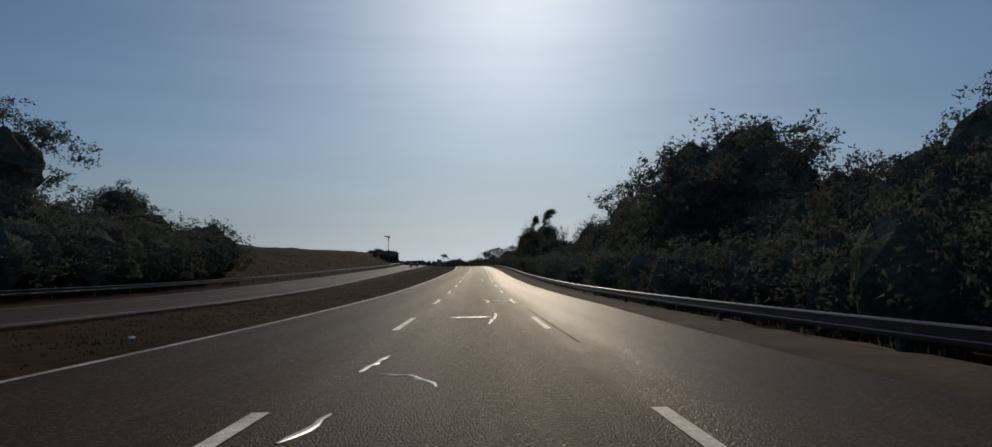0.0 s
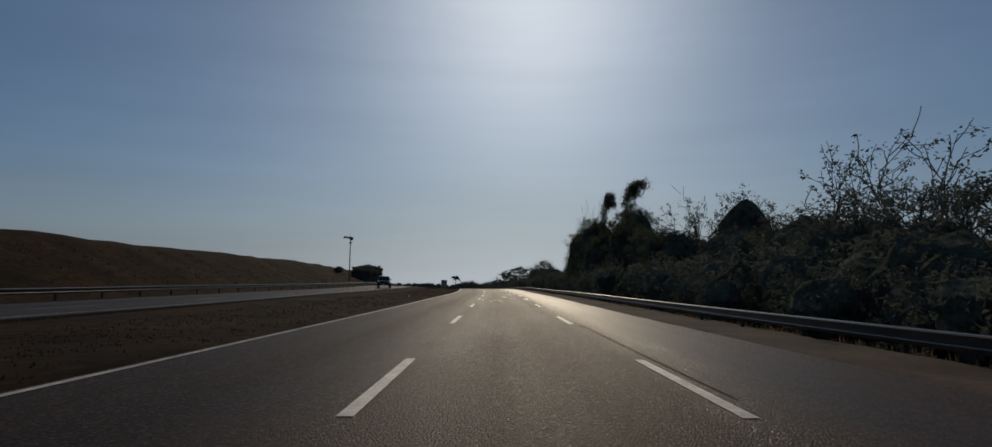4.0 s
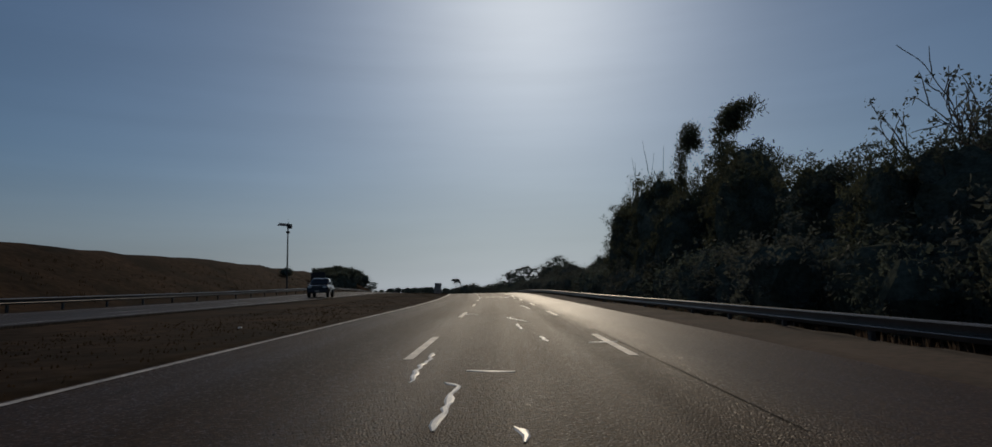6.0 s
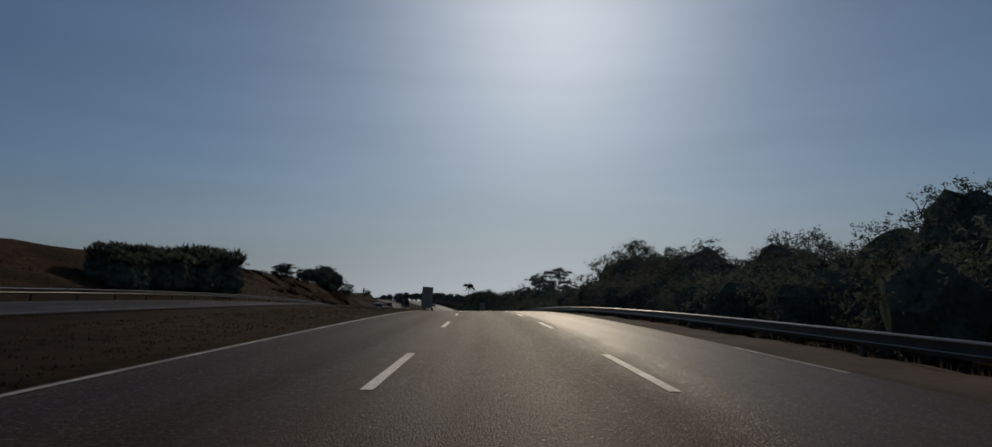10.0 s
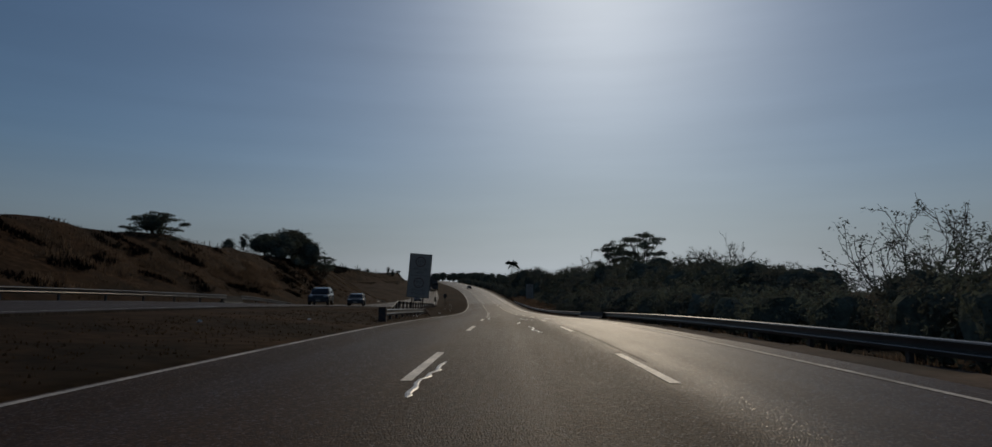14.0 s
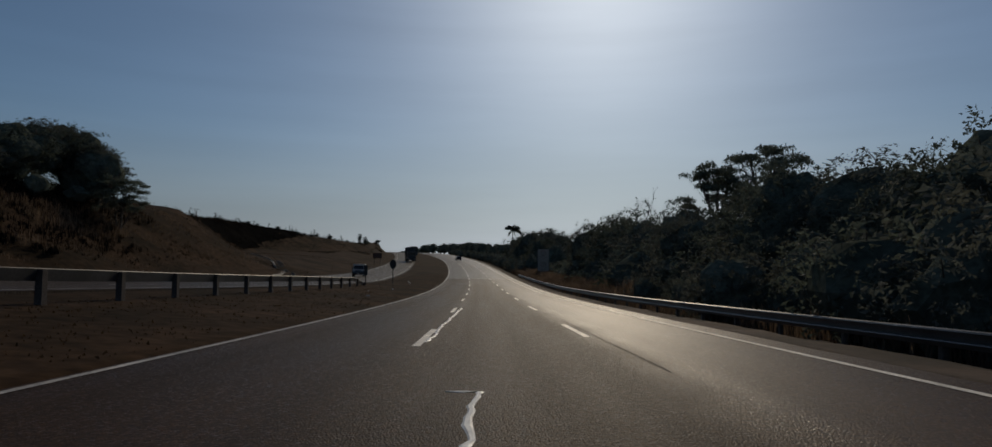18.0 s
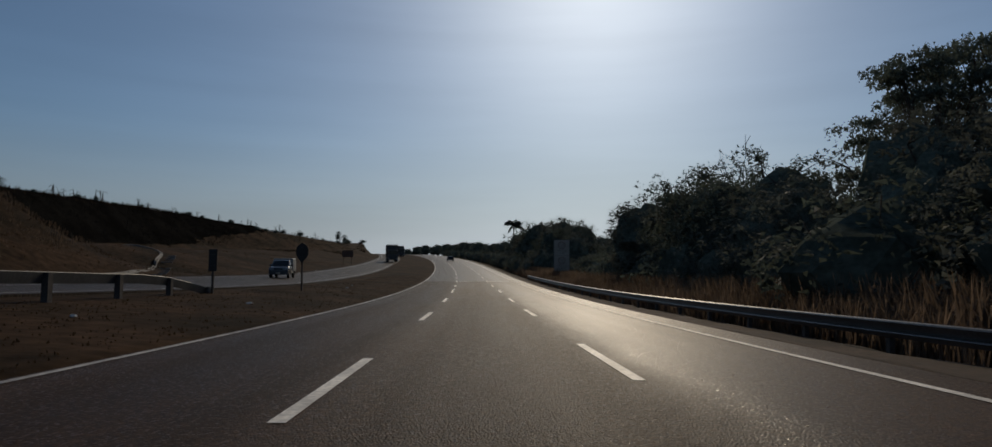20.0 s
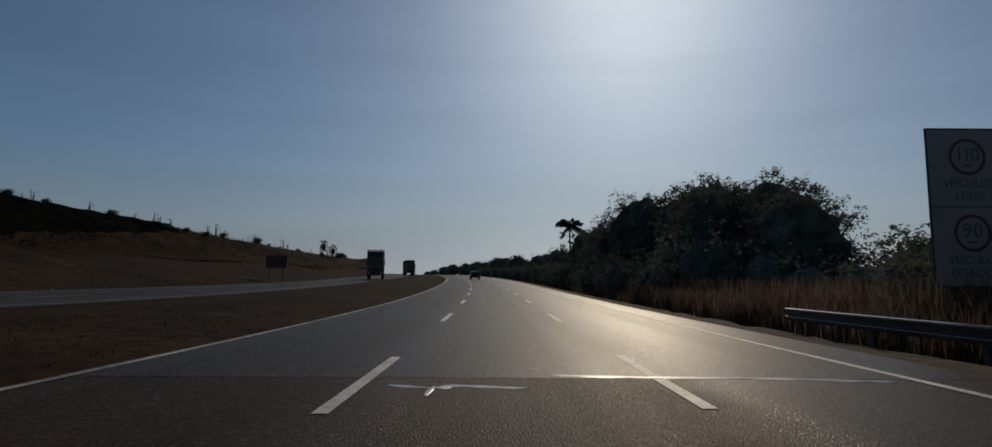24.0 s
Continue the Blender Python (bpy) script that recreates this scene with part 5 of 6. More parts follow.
def speed_sign(s, u, bottom, lean, label, ground_z):
    """A tall two-part speed limit board on two posts, facing the traffic."""
    sign = thing("speed_limit_sign", Matrix.Translation(at(s, u, bottom)) @ pose(0, 0, 0, 0, lean, turn_at(s)), label, "road sign", "speed limit boards")
    face = pose(0, -0.03, 0, 90, 0, 0)
    part("panel", boxed((2.0, 0.04, 1.98), (0, 0, 1.0 + 0.005), 0.006), PANEL, sign, "lower panel, pale sheeting")
    part("panel", boxed((2.0, 0.04, 1.98), (0, 0, 3.0 - 0.005), 0.006), PANEL, sign, "upper panel, pale sheeting")
    for x0, z0, w, h in ((0, 4.0, 2.06, 0.04), (0, 0.0, 2.06, 0.03), (-1.015, 2.0, 0.03, 4.0), (1.015, 2.0, 0.03, 4.0), (0, 2.0, 2.0, 0.02)):
        part("border", boxed((w, 0.05, h), (x0, -0.002, z0)), SIGN_BLACK, sign)
    for zc, num, text in ((3.28, "110", ("VEÍCULOS", "LEVES")), (1.34, "90", ("VEÍCULOS", "PESADOS"))):
        v, f = ring(0.47, 0.075)
        r = part("ring", mesh_from("ring", v, f, SIGN_RED), None, sign, "dark red ring")
        r.matrix_basis = pose(0, -0.024, zc, 90, 0, 0)
        for j, digit in enumerate(num):
            lettering("digit", digit, 0.5, pose((j - (len(num) - 1) / 2) * (0.2 if len(num) > 2 else 0.27), -0.024, zc + 0.05, 90, 0, 0), SIGN_INK, sign)
        part("unit_bar", boxed((0.26, 0.008, 0.05), (0, -0.025, zc - 0.23)), SIGN_INK, sign)
        for i, line in enumerate(text):
            lettering("lettering", line, 0.29, pose(0, -0.024, zc - 0.68 - 0.32 * i, 90, 0, 0), SIGN_INK, sign)
    for x0 in (-0.5, 0.5):
        part("post", boxed((0.11, 0.14, bottom - ground_z + 3.6), (x0, 0.1, 1.8 - (bottom - ground_z) / 2), 0.01), POSTWOOD, sign)
    for z0 in (0.5, 1.7, 2.6, 3.6):
        part("crossbar", boxed((1.9, 0.04, 0.06), (0, 0.04, z0)), STEEL_OLD, sign)
    return sign


speed_sign(301.3, -7.95, 1.65, 4.2, "tall grey speed limit board on two posts in the median", 0.0)
speed_sign(419.0, 12.0, 1.1, 0.0, "tall grey speed limit board on two posts behind the guardrail", -0.9)

# camera mast with a solar panel
mast = thing("camera_mast", Matrix.Translation(on(190.2, -25.2, 0)) @ pose(0, 0, 0, 0, 0, turn_at(188)), "tall dark mast with solar panel and camera boxes", "mast")
part("base_plate", boxed((0.5, 0.5, 0.06), (0, 0, 0.03), 0.01), STEEL_OLD, mast)
part("pole", rodded((0, 0, 0), (0, 0, 8.6), 0.11, 0.07, 10), STEEL_OLD, mast)
part("spike", rodded((0, 0, 8.6), (0, 0, 9.2), 0.02, 0.012, 6), STEEL_OLD, mast)
part("solar_panel", boxed((1.35, 0.9, 0.05), (-0.55, 0, 8.42), 0.006, pose(0, 0, 0, 25, 6, 0)), SIGN_BLACK, mast, "dark tilted solar panel")
part("panel_arm", rodded((0, 0, 8.2), (-0.55, 0, 8.38), 0.03, 0.03, 6), STEEL_OLD, mast)
part("control_box", boxed((0.55, 0.35, 0.55), (0.2, 0, 8.2), 0.02), STEEL_OLD, mast)
cambox = part("camera_housing", boxed((0.42, 0.3, 0.24), (0.02, -0.05, 7.45), 0.03), BLACK_TRIM, mast)
part("lens", rodded((0.02, -0.2, 7.45), (0.02, -0.28, 7.45), 0.07, 0.07, 12), GLASS, cambox)
part("bracket", boxed((0.12, 0.2, 0.25), (0, 0, 7.25), 0.01), STEEL_OLD, mast)


def small_sign(s, u, w, h, bottom, label):
    """A plate seen from behind on one post."""
    sg = thing("road_sign", Matrix.Translation(on(s, u, 0)) @ pose(0, 0, 0, 0, 0, turn_at(s)), label, "road sign", "plates seen from behind")
    part("post", boxed((0.09, 0.09, bottom + h + 0.1), (0, 0.05, (bottom + h) / 2 - 0.05), 0.006), POSTWOOD, sg)
    part("plate", boxed((w, 0.02, h), (0, 0, bottom + h / 2), 0.006), SIGN_BACK, sg, "dark plate, seen from the back")
    for z0 in (bottom + 0.25 * h, bottom + 0.75 * h):
        part("clamp", boxed((0.2, 0.05, 0.04), (0, -0.02, z0)), STEEL_OLD, sg)
    return sg


small_sign(365.6, -11.2, 0.36, 0.95, 0.95, "narrow dark plate on a short post at the guardrail's end")
pointed = thing("road_sign", Matrix.Translation(on(374.6, -9.8, -0.35)) @ pose(0, 0, 0, 0, 0, turn_at(374)), "tall pointed dark plate on a post in the median", "road sign", "plates seen from behind")
part("post", boxed((0.09, 0.09, 2.9), (0, 0.05, 1.4), 0.006), POSTWOOD, pointed)
plate = [(0, 1.9), (0.24, 2.2), (0.35, 2.4), (0.35, 2.72), (0.24, 2.94), (0, 3.08), (-0.24, 2.94), (-0.35, 2.72), (-0.35, 2.4), (-0.24, 2.2)]
k = len(plate)
part("plate", mesh_from("plate", [(x, y, z) for y in (-0.012, 0.0) for x, z in plate], [tuple(range(k)), tuple(range(2 * k - 1, k - 1, -1))] + [(i, i + k, (i + 1) % k + k, (i + 1) % k) for i in range(k)], SIGN_BACK), None, pointed, "dark plate, seen from the back")
for z0 in (2.3, 2.8):
    part("clamp", boxed((0.2, 0.05, 0.04), (0, -0.02, z0)), STEEL_OLD, pointed)
rear = thing("road_sign", Matrix.Translation(on(206.5, -24.9, 0)) @ pose(0, 0, 0, 0, 0, turn_at(206)), "wide dark plate on two posts beside the opposite road", "road sign", "plates seen from behind")
part("plate", boxed((2.1, 0.04, 1.5), (0, 0, 2.1), 0.01), SIGN_BACK, rear, "dark plate, seen from the back")
for x0 in (-0.8, 0.8):
    part("post", boxed((0.1, 0.1, 3.0), (x0, 0.08, 1.45), 0.006), POSTWOOD, rear)
board = thing("road_sign", Matrix.Translation(on(478, -24.1, 0)) @ pose(0, 0, 0, 0, 0, turn_at(478)), "brown board on two posts beside the opposite road", "road sign", "plates seen from behind")
part("plate", boxed((2.4, 0.05, 1.5), (0, 0, 2.3), 0.01), BOARD, board, "brown plate")
for x0 in (-0.8, 0.8):
    part("post", boxed((0.1, 0.1, 3.0), (x0, 0.08, 1.4), 0.006), POSTWOOD, board)

# curved concrete gutter on the meadow, with stepped ribs
gutter = thing("drainage_gutter", Matrix.Translation(on(409, -33, 0)), "pale curved concrete drainage gutter with stepped ribs", "gutter")
inv = gutter.matrix_basis.inverted()
bends = [Vector(p) for p in ((376, -24.2), (381, -24.6), (385, -24.9), (390.5, -26.1), (395.6, -28.3), (400, -30.1), (404.9, -31.9), (408.2, -33.3), (410.6, -34.8), (411.6, -36.2), (411.2, -37.6), (410, -38.6), (408, -39.2))]
curve = []
for i in range(1, len(bends) - 2):
    for f in (0, 0.2, 0.4, 0.6, 0.8):
        a, b, c, d = bends[i - 1:i + 3]
        curve.append(0.5 * (2 * b + (c - a) * f + (2 * a - 5 * b + 4 * c - d) * f * f + (3 * b - a - 3 * c + d) * f ** 3))
rows = []
for i, p in enumerate(curve):
    d = (curve[min(i + 1, len(curve) - 1)] - curve[max(i - 1, 0)]).normalized()
    n2 = Vector((d.y, -d.x))
    rows.append([inv @ on(p.x + n2.x * w, p.y + n2.y * w, z) for w, z in ((-0.16, -0.1), (-0.14, 0.1), (-0.09, 0.1), (-0.05, 0.04), (0.05, 0.04), (0.09, 0.1), (0.14, 0.1), (0.16, -0.1))])
part("channel", ribbon("channel", rows, CONCRETE), None, gutter)
for s in steps(385, 408, 1.7):
    u = float(np.interp(s, [p.x for p in bends[:8]], [p.y for p in bends[:8]]))
    rb = part("rib", boxed((1.1, 0.11, 0.12), (0, 0, 0), 0.01), CONCRETE, gutter)
    rb.matrix_basis = inv @ Matrix.Translation(on(s, u + 0.95, 0.03)) @ pose(0, 0, 0, 0, 0, turn_at(s))

# low wire fence along the top of the cut bank
fence = thing("wire_fence", Matrix.Translation(on(322, -38, 0)), "low fence of thin dark posts and wire on the hilltop", "fence")
inv = fence.matrix_basis.inverted()
fence_rng = random.Random(23)
stands = [(s, float(np.interp(s, SG, RIDGE_U)) - 1.5 + fence_rng.uniform(-0.15, 0.15)) for s in steps(320, 351, 2.2)]
for s, u in stands:
    part("post", rodded(inv @ on(s, u, -0.15), inv @ on(s + fence_rng.uniform(-0.05, 0.05), u, fence_rng.uniform(0.55, 0.75)), 0.045, 0.04, 6), POSTWOOD, fence)
for z in (0.3, 0.52):
    part("wire", limb_mesh("wire", [[(inv @ on(s, u, z), 0.006) for s, u in stands]], STEEL_OLD, 4), None, fence)

# dead stalks along the ridge
st = np.random.default_rng(21)
stalk_meshes = []
for i in range(4):
    limbs = []
    for j in range(3):
        a = st.uniform(0, 6.28)
        h = st.uniform(0.8, 1.6)
        top = Vector((math.cos(a) * 0.25, math.sin(a) * 0.25, h))
        limbs.append([(Vector((math.cos(a) * 0.1, math.sin(a) * 0.1, -0.1)), 0.05), (top * 0.6, 0.04), (top, 0.02)])
        limbs.append([(top * 0.8, 0.025), (top * 0.8 + Vector((math.cos(a + 1) * 0.3, math.sin(a + 1) * 0.3, 0.12)), 0.03), (top * 0.8 + Vector((math.cos(a + 1) * 0.55, math.sin(a + 1) * 0.55, -0.2)), 0.01)])
    stalk_meshes.append(limb_mesh("stalk", limbs, POSTWOOD, 4))
for i in range(58):
    ss = 398 + 187 * (i // 4) / 14.5 + st.normal() * 3.0
    uu = float(np.interp(ss, SG, RIDGE_U)) + st.uniform(-2.5, 0.5)
    ob = new("dead_stalk", stalk_meshes[i % 4])
    k = st.uniform(0.5, 1.5)
    ob.matrix_basis = Matrix.Translation(on(ss, uu, -0.05)) @ pose(0, 0, 0, 0, 0, st.uniform(0, 360)) @ Matrix.Diagonal((k, k, k, 1))
    tagged(ob, "withered dark crop stalk on the ridge", "plant", "stalks on the ridge")

# litter and stones on the verges
lit = np.random.default_rng(9)
for i, (s, u) in enumerate([(13.5, -6.8), (16, 7.0), (14, 6.9), (128, -7.5), (190, 7.1), (262, -9.5), (249, -10.6), (268, -8.0), (345, -7.4), (352, -8.6), (361, -8.0), (383, -8.8), (388, -9.4), (425, -22.7), (437, -23.0), (285.9, -6.3), (286.2, -6.1), (300, -8.3), (291.4, -6.9), (299.3, -8.1), (298.1, -7.0), (292.1, -6.6), (291.9, -6.9), (311.8, -6.7), (303.3, -7.5)]):
    bm = bmesh.new()
    bmesh.ops.create_icosphere(bm, subdivisions=2, radius=0.07)
    for v in bm.verts:
        v.co = Vector((v.co.x * 1.3, v.co.y * 0.8, v.co.z * 0.4)) * (1 + 0.9 * noise.noise(v.co * 16 + Vector((i, 0, 0))))
    me = bpy.data.meshes.new("litter")
    bm.to_mesh(me)
    bm.free()
    me.materials.append(LITTER)
    ob = new("litter", me)
    ob.matrix_basis = Matrix.Translation(on(s, u, 0.04)) @ pose(0, 0, 0, 0, 0, lit.uniform(0, 360))
    tagged(ob, "crumpled pale scrap of litter on the verge", "litter", "litter on the verges")


# ---- vehicles ----
def rounded(profile, cut=0.13):
    """The outline with its corners rounded off."""
    pts = [Vector(p) for p in profile]
    out = []
    for i, p in enumerate(pts):
        a, b = pts[i - 1] - p, pts[(i + 1) % len(pts)] - p
        q, r = p + a.normalized() * min(cut, a.length * 0.4), p + b.normalized() * min(cut, b.length * 0.4)
        for f in (0, 0.25, 0.5, 0.75, 1):
            out.append(q * (1 - f) ** 2 + p * 2 * f * (1 - f) + r * f * f)
    return out


def shell(profile, half, belt=9.0, lean=0.0, edge=0.14):
    """A closed body with rounded flanks: a side outline (y, z); above the belt line the flanks lean in by lean for each metre."""
    pts = rounded(profile)
    k = len(pts)
    way = []
    for i in range(k):
        d = pts[(i + 1) % k] - pts[i - 1]
        way.append(Vector((-d.y, d.x)).normalized())
    turn = sum(pts[i - 1].x * pts[i].y - pts[i].x * pts[i - 1].y for i in range(k))
    if turn < 0:
        way = [-w for w in way]
    bm = bmesh.new()
    rows = []
    for j in range(-6, 7):
        f = min(1.0, abs(j) / 6 * 1.0)
        c = [0, 0.5, 0.8, 0.9, 0.95, 0.985, 1.0][abs(j)] * (1 if j > 0 else -1)
        over = max(0.0, (abs(c) * half - (half - edge)) / edge)
        inset = edge * (1 - math.sqrt(max(0.0, 1 - over * over))) * 0.8
        row = []
        for p, w in zip(pts, way):
            q = p + w * inset
            row.append(bm.verts.new((c * half - math.copysign(max(0.0, q.y - belt) * lean, c) * abs(c), q.x, q.y)))
        rows.append(row)
    for a, b in zip(rows, rows[1:]):
        for i in range(k):
            bm.faces.new((a[i], a[(i + 1) % k], b[(i + 1) % k], b[i]))
    bm.faces.new(rows[0][::-1])
    bm.faces.new(rows[-1])
    bmesh.ops.recalc_face_normals(bm, faces=bm.faces)
    return bm


def quad(a, b, c, d, mat):
    n = (Vector(b) - Vector(a)).cross(Vector(d) - Vector(a)).normalized() * 0.012
    v = [Vector(p) + n for p in (a, b, c, d)] + [Vector(p) - n for p in (a, b, c, d)]
    return mesh_from("pane", v, [(0, 1, 2, 3), (7, 6, 5, 4), (0, 4, 5, 1), (1, 5, 6, 2), (2, 6, 7, 3), (3, 7, 4, 0)], mat)


def wheel(parent, x, y, r, w, sg):
    t = bmesh.new()
    rod(t, (x - w / 2, y, r), (x + w / 2, y, r), r, r, 24)
    bmesh.ops.bevel(t, geom=[e for e in t.edges if abs(e.verts[0].co.x - e.verts[1].co.x) < 1e-4], offset=0.04, segments=2, affect="EDGES", profile=0.5)
    tyre = part("wheel", t, RUBBER, parent)
    part("rim", rodded((x + sg * (w / 2 - 0.03), y, r), (x + sg * (w / 2 + 0.012), y, r), r * 0.62, r * 0.58, 14), RIM, tyre)
    arch = bmesh.new()
    for i in range(10):
        a0, a1 = math.pi * i / 10, math.pi * (i + 1) / 10
        q = [(x + sg * (w / 2 + dx), y + math.cos(a) * rr, r + math.sin(a) * rr) for a in (a0, a1) for dx, rr in ((0.035, r * 1.04), (0.035, r * 1.2), (-0.1, r * 1.2))]
        v = [arch.verts.new(c) for c in q]
        arch.faces.new((v[0], v[1], v[4], v[3]))
        arch.faces.new((v[1], v[2], v[5], v[4]))
        arch.faces.new((v[0], v[3], v[5], v[2]))
    part("wheel_arch", arch, BLACK_TRIM, parent)


def place_car(name, s, u, label, turn=186):
    z = opp_z(s, u) if u < -10 else 0.0
    return thing(name, Matrix.Translation(at(s, u, z)) @ pose(0, 0, 0, 0, 0, turn_at(s) + turn), label, "vehicle")


def front_gear(car, half, y, z_lamp, z_bump, paint):
    for x in (-1, 1):
        part("headlight", boxed((0.36, 0.1, 0.18), (x * (half - 0.27), y - 0.03, z_lamp), 0.03), CHROME, car)
        part("mirror", boxed((0.2, 0.12, 0.16), (x * (half + 0.09), y - 1.35, z_lamp + 0.42), 0.03), BLACK_TRIM, car)
    part("grille", boxed((half * 0.95, 0.08, 0.26), (0, y + 0.0, z_lamp - 0.03), 0.02), BLACK_TRIM, car)
    part("bumper", boxed((half * 1.9, 0.2, 0.3), (0, y - 0.02, z_bump), 0.05), BLACK_TRIM, car)
    part("number_plate", boxed((0.4, 0.02, 0.13), (0, y + 0.09, z_bump)), PANEL, car)


def doors(car, half, ys, z0, z1, paint):
    """Side doors a little proud of the body, each with its handle, and lamps at the tail."""
    for x in (-1, 1):
        for y in ys:
            d = part("door", boxed((0.02, 0.96, z1 - z0), (x * (half + 0.004), y, (z0 + z1) / 2), 0.008), paint, car)
            part("door_handle", boxed((0.03, 0.2, 0.035), (x * (half + 0.025), y - 0.3, z1 - 0.1), 0.008), CHROME, d)


def tail_lamps(car, half, y, z):
    for x in (-1, 1):
        part("tail_lamp", boxed((0.2, 0.06, 0.3), (x * (half - 0.14), y, z), 0.02), SIGN_RED, car)


def flank(x, half, belt, lean, z):
    return x * (half - max(0, z - belt) * lean + 0.004)


def side_pane(car, x, half, belt, lean, low, high, z0, z1):
    """A side window between two stretches along the car, on the leaning flank."""
    a, b = flank(x, half, belt, lean, z0), flank(x, half, belt, lean, z1)
    part("side_window", quad((a, low[0], z0), (a, low[1], z0), (b, high[1], z1), (b, high[0], z1), GLASS), None, car)


def pickup(s, u, paint, label):
    c = place_car("pickup_truck", s, u, label)
    part("body", shell([(2.58, 0.42), (2.66, 0.78), (2.52, 1.06), (1.3, 1.2), (-2.6, 1.14), (-2.65, 0.5)], 0.93), paint, c, "", True)
    part("cab", shell([(1.5, 0.9), (1.28, 1.16), (0.42, 1.78), (-0.2, 1.84), (-0.85, 1.79), (-1.1, 1.16), (-1.1, 0.9)], 0.91, 1.14, 0.26), paint, c, "", True)
    part("windscreen", quad((-0.78, 1.2, 1.24), (0.78, 1.2, 1.24), (0.66, 0.5, 1.745), (-0.66, 0.5, 1.745), GLASS), None, c)
    for x in (-1, 1):
        side_pane(c, x, 0.91, 1.14, 0.26, (1.0, 0.02), (0.42, 0.02), 1.22, 1.68)
        side_pane(c, x, 0.91, 1.14, 0.26, (-0.06, -0.95), (-0.06, -0.75), 1.22, 1.68)
        for y in (1.65, -1.6):
            wheel(c, x * 0.84, y, 0.38, 0.24, x)
    part("tailgate", boxed((1.7, 0.06, 0.5), (0, -2.64, 0.85), 0.01), paint, c)
    part("bed_cover", boxed((1.6, 1.4, 0.04), (0, -1.88, 1.16), 0.01), BLACK_TRIM, c)
    doors(c, 0.93, (0.55, -0.45), 0.5, 1.02, paint)
    tail_lamps(c, 0.93, -2.66, 0.9)
    front_gear(c, 0.93, 2.6, 0.9, 0.55, paint)
    return c


def suv(s, u, paint, label, height=1.66, name="car", turn=187):
    c = place_car(name, s, u, label, turn)
    k = height / 1.66
    part("body", shell([(2.0, 0.3), (2.1, 0.66), (1.96, 0.95 * k), (1.1, 1.07 * k), (-1.95, 1.06 * k), (-2.1, 0.9 * k), (-2.1, 0.4)], 0.92), paint, c, "", True)
    part("cabin", shell([(1.3, 0.8 * k), (1.06, 1.05 * k), (0.3, 1.57 * k), (-0.5, 1.67 * k), (-1.5, 1.6 * k), (-2.0, 1.05 * k), (-2.0, 0.8 * k)], 0.9, 1.0 * k, 0.28), paint, c, "", True)
    part("windscreen", quad((-0.76, 0.98, 1.13 * k), (0.76, 0.98, 1.13 * k), (0.64, 0.39, 1.535 * k), (-0.64, 0.39, 1.535 * k), GLASS), None, c)
    part("rear_window", quad((-0.64, -1.95, 1.15 * k), (0.64, -1.95, 1.15 * k), (0.58, -1.6, 1.53 * k), (-0.58, -1.6, 1.53 * k), GLASS), None, c)
    for x in (-1, 1):
        side_pane(c, x, 0.9, 1.0 * k, 0.28, (0.8, -0.2), (0.25, -0.2), 1.1 * k, 1.52 * k)
        side_pane(c, x, 0.9, 1.0 * k, 0.28, (-0.28, -1.15), (-0.28, -1.1), 1.1 * k, 1.53 * k)
        side_pane(c, x, 0.9, 1.0 * k, 0.28, (-1.23, -1.7), (-1.18, -1.42), 1.12 * k, 1.5 * k)
        part("roof_rail", rodded((x * 0.62, 0.1, 1.63 * k), (x * 0.62, -1.4, 1.63 * k), 0.02, 0.02, 6), BLACK_TRIM, c)
        for y in (1.4, -1.35):
            wheel(c, x * 0.82, y, 0.35, 0.22, x)
    doors(c, 0.92, (0.35, -0.65), 0.42, 0.9 * k, paint)
    tail_lamps(c, 0.92, -2.1, 0.85 * k)
    front_gear(c, 0.92, 2.0, 0.82 * k, 0.48, paint)
    return c


def van(s, u, label):
    c = place_car("delivery_van", s, u, label)
    part("body", shell([(2.0, 0.32), (2.1, 0.66), (1.92, 0.96), (1.1, 1.1), (-2.1, 1.1), (-2.1, 0.4)], 0.84), CAR_SILVER, c, "", True)
    part("cab", shell([(1.3, 0.85), (1.12, 1.08), (0.4, 1.62), (-0.2, 1.7), (-0.5, 1.68), (-0.5, 0.85)], 0.83, 1.05, 0.2), CAR_SILVER, c, "", True)
    part("cargo_box", shell([(-0.3, 0.62), (-0.36, 1.72), (-0.3, 1.8), (-2.05, 1.8), (-2.15, 1.7), (-2.15, 0.62)], 0.88, 1.3, 0.05, 0.08), CAR_WHITE, c, "", True)
    part("windscreen", quad((-0.7, 1.03, 1.17), (0.7, 1.03, 1.17), (0.6, 0.48, 1.585), (-0.6, 0.48, 1.585), GLASS), None, c)
    for x in (-1, 1):
        side_pane(c, x, 0.83, 1.05, 0.2, (0.85, -0.22), (0.32, -0.22), 1.12, 1.58)
        for y in (1.3, -1.35):
            wheel(c, x * 0.75, y, 0.31, 0.2, x)
    doors(c, 0.84, (0.25,), 0.42, 1.0, CAR_SILVER)
    tail_lamps(c, 0.84, -2.13, 0.8)
    front_gear(c, 0.84, 2.0, 0.76, 0.46, CAR_WHITE)
    return c


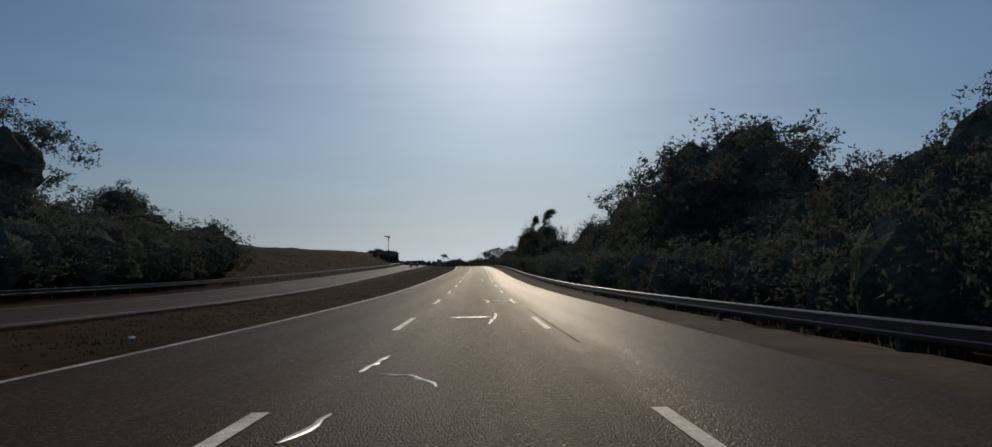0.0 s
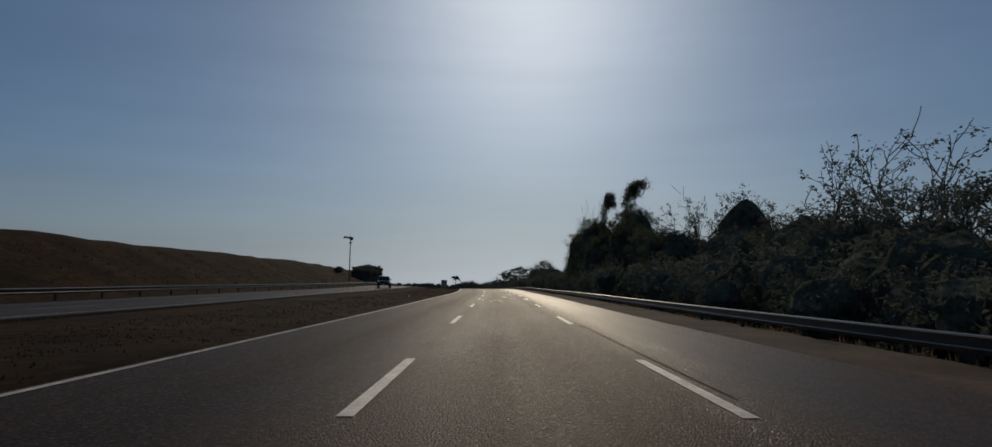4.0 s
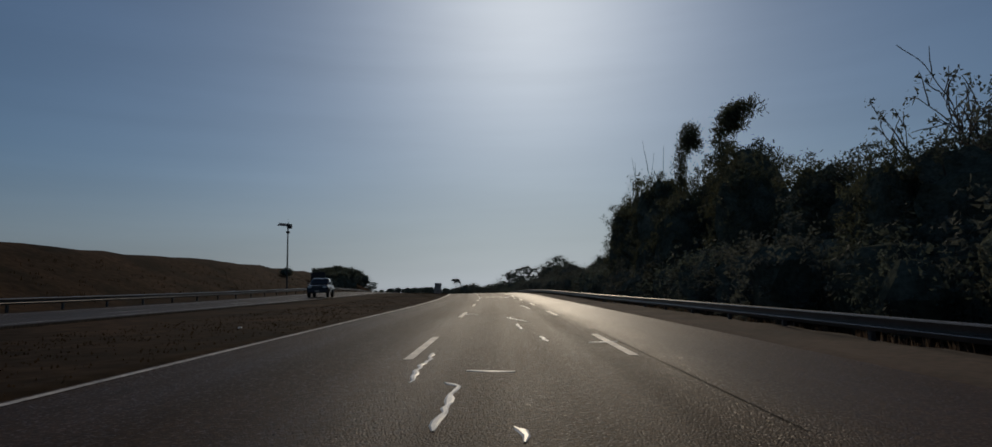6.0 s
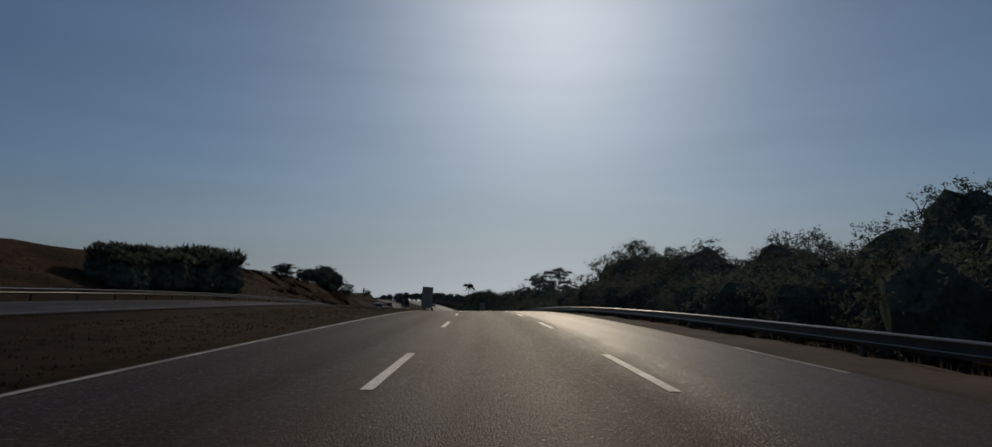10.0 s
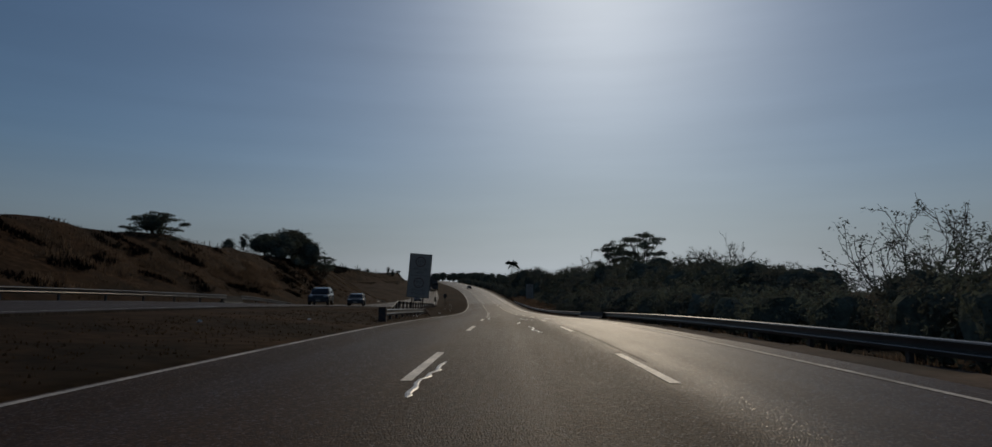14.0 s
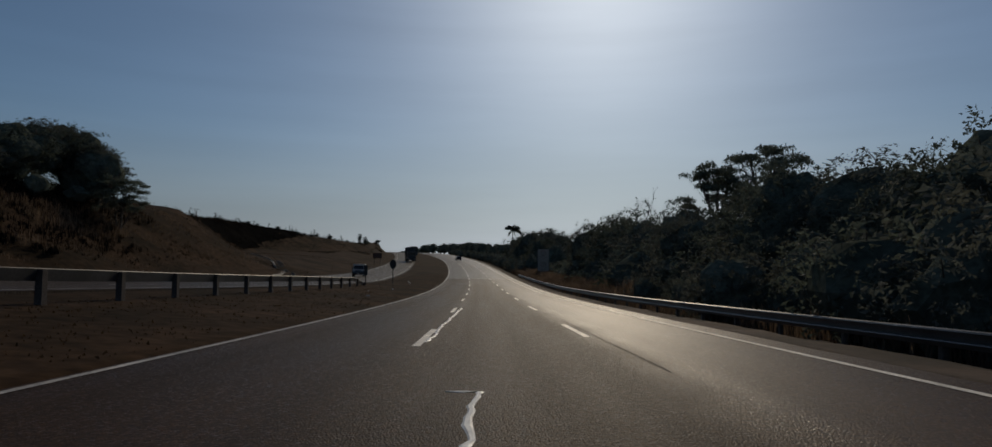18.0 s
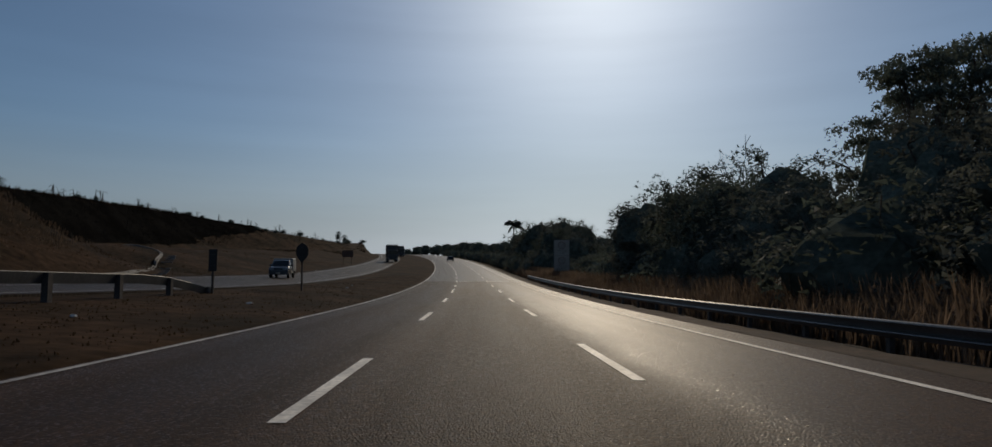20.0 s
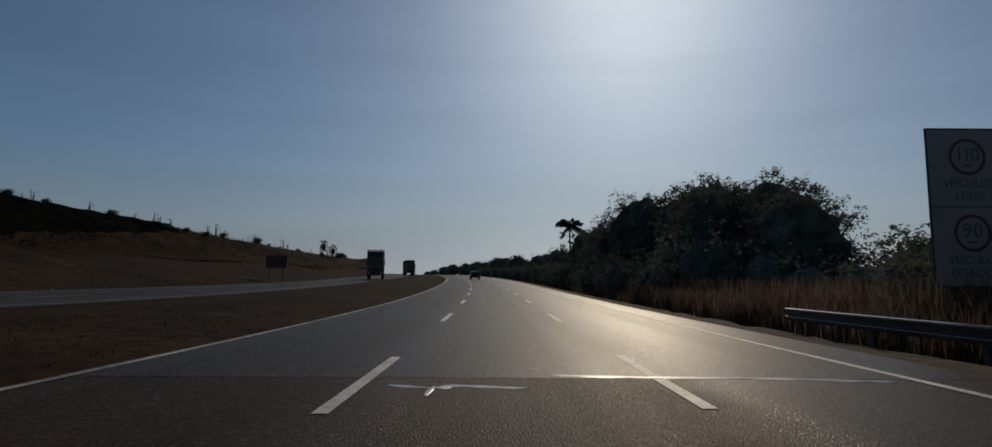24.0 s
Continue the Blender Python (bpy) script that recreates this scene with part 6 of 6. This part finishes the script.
def lorry(s, u, paint, label, load):
    c = place_car("lorry", s, u, label)
    part("cab", boxed((2.4, 1.9, 2.2), (0, 5.2, 1.9), 0.12), paint, c)
    part("windscreen", quad((-1.05, 6.17, 1.95), (1.05, 6.17, 1.95), (1.0, 6.16, 2.75), (-1.0, 6.16, 2.75), GLASS), None, c)
    part("grille", boxed((1.5, 0.06, 0.6), (0, 6.17, 1.35), 0.02), BLACK_TRIM, c)
    part("bumper", boxed((2.45, 0.3, 0.4), (0, 6.15, 0.65), 0.05), BLACK_TRIM, c)
    part("sun_visor", boxed((2.2, 0.25, 0.12), (0, 6.2, 2.85), 0.02), BLACK_TRIM, c)
    for x in (-1, 1):
        part("headlight", boxed((0.35, 0.06, 0.2), (x * 0.9, 6.3, 0.75), 0.02), CHROME, c)
        part("mirror", boxed((0.16, 0.1, 0.5), (x * 1.38, 6.0, 2.3), 0.02), BLACK_TRIM, c)
        for y in (5.0, 0.2, -3.6, -4.8):
            wheel(c, x * 1.05, y, 0.5, 0.3, x)
    part("chassis", boxed((0.9, 11.0, 0.25), (0, 0.3, 0.95), 0.02), BLACK_TRIM, c)
    part("load_floor", boxed((2.5, 9.6, 0.15), (0, -0.8, 1.2), 0.02), STEEL_OLD, c)
    if load:
        for i in range(9):
            for x in (-1.22, 1.22):
                part("stake", boxed((0.07, 0.09, 3.2), (x, -5.4 + 1.15 * i, 2.85)), STEEL_OLD, c)
        for z in (1.7, 2.4, 3.1, 3.8, 4.3):
            for x in (-1.22, 1.22):
                part("side_rail", boxed((0.04, 9.5, 0.12), (x, -0.8, z)), STEEL_OLD, c)
            part("front_rail", boxed((2.4, 0.05, 0.12), (0, 3.95, z)), STEEL_OLD, c)
        part("load", boxed((2.3, 9.2, 2.9), (0, -0.8, 2.75), 0.1), BLACK_TRIM, c, "dark load behind the stakes")
    else:
        part("cargo_box", boxed((2.5, 9.6, 2.7), (0, -0.8, 2.65), 0.05), SIGN_BACK, c)
    return c


pickup(170.5, -16.4, CAR_GREY, "dark grey pickup with bright headlamps on the opposite road")
suv(302.9, -17.2, CAR_DARK, "dark blue sport utility car on the opposite road")
suv(318.7, -17.1, CAR_SILVER, "grey saloon car on the opposite road", 1.46)
van(397.3, -17.4, "small silver-grey van with a pale cargo box behind the cab")
suv(527, 0.3, CAR_DARK, "small dark car far ahead on the carriageway", 1.5, turn=0)
lorry(504, -16.1, CAR_SILVER, "stake-sided lorry with a dark load on the opposite road", True)
lorry(580, -14.6, CAR_GREY, "distant dark lorry on the opposite road", False)
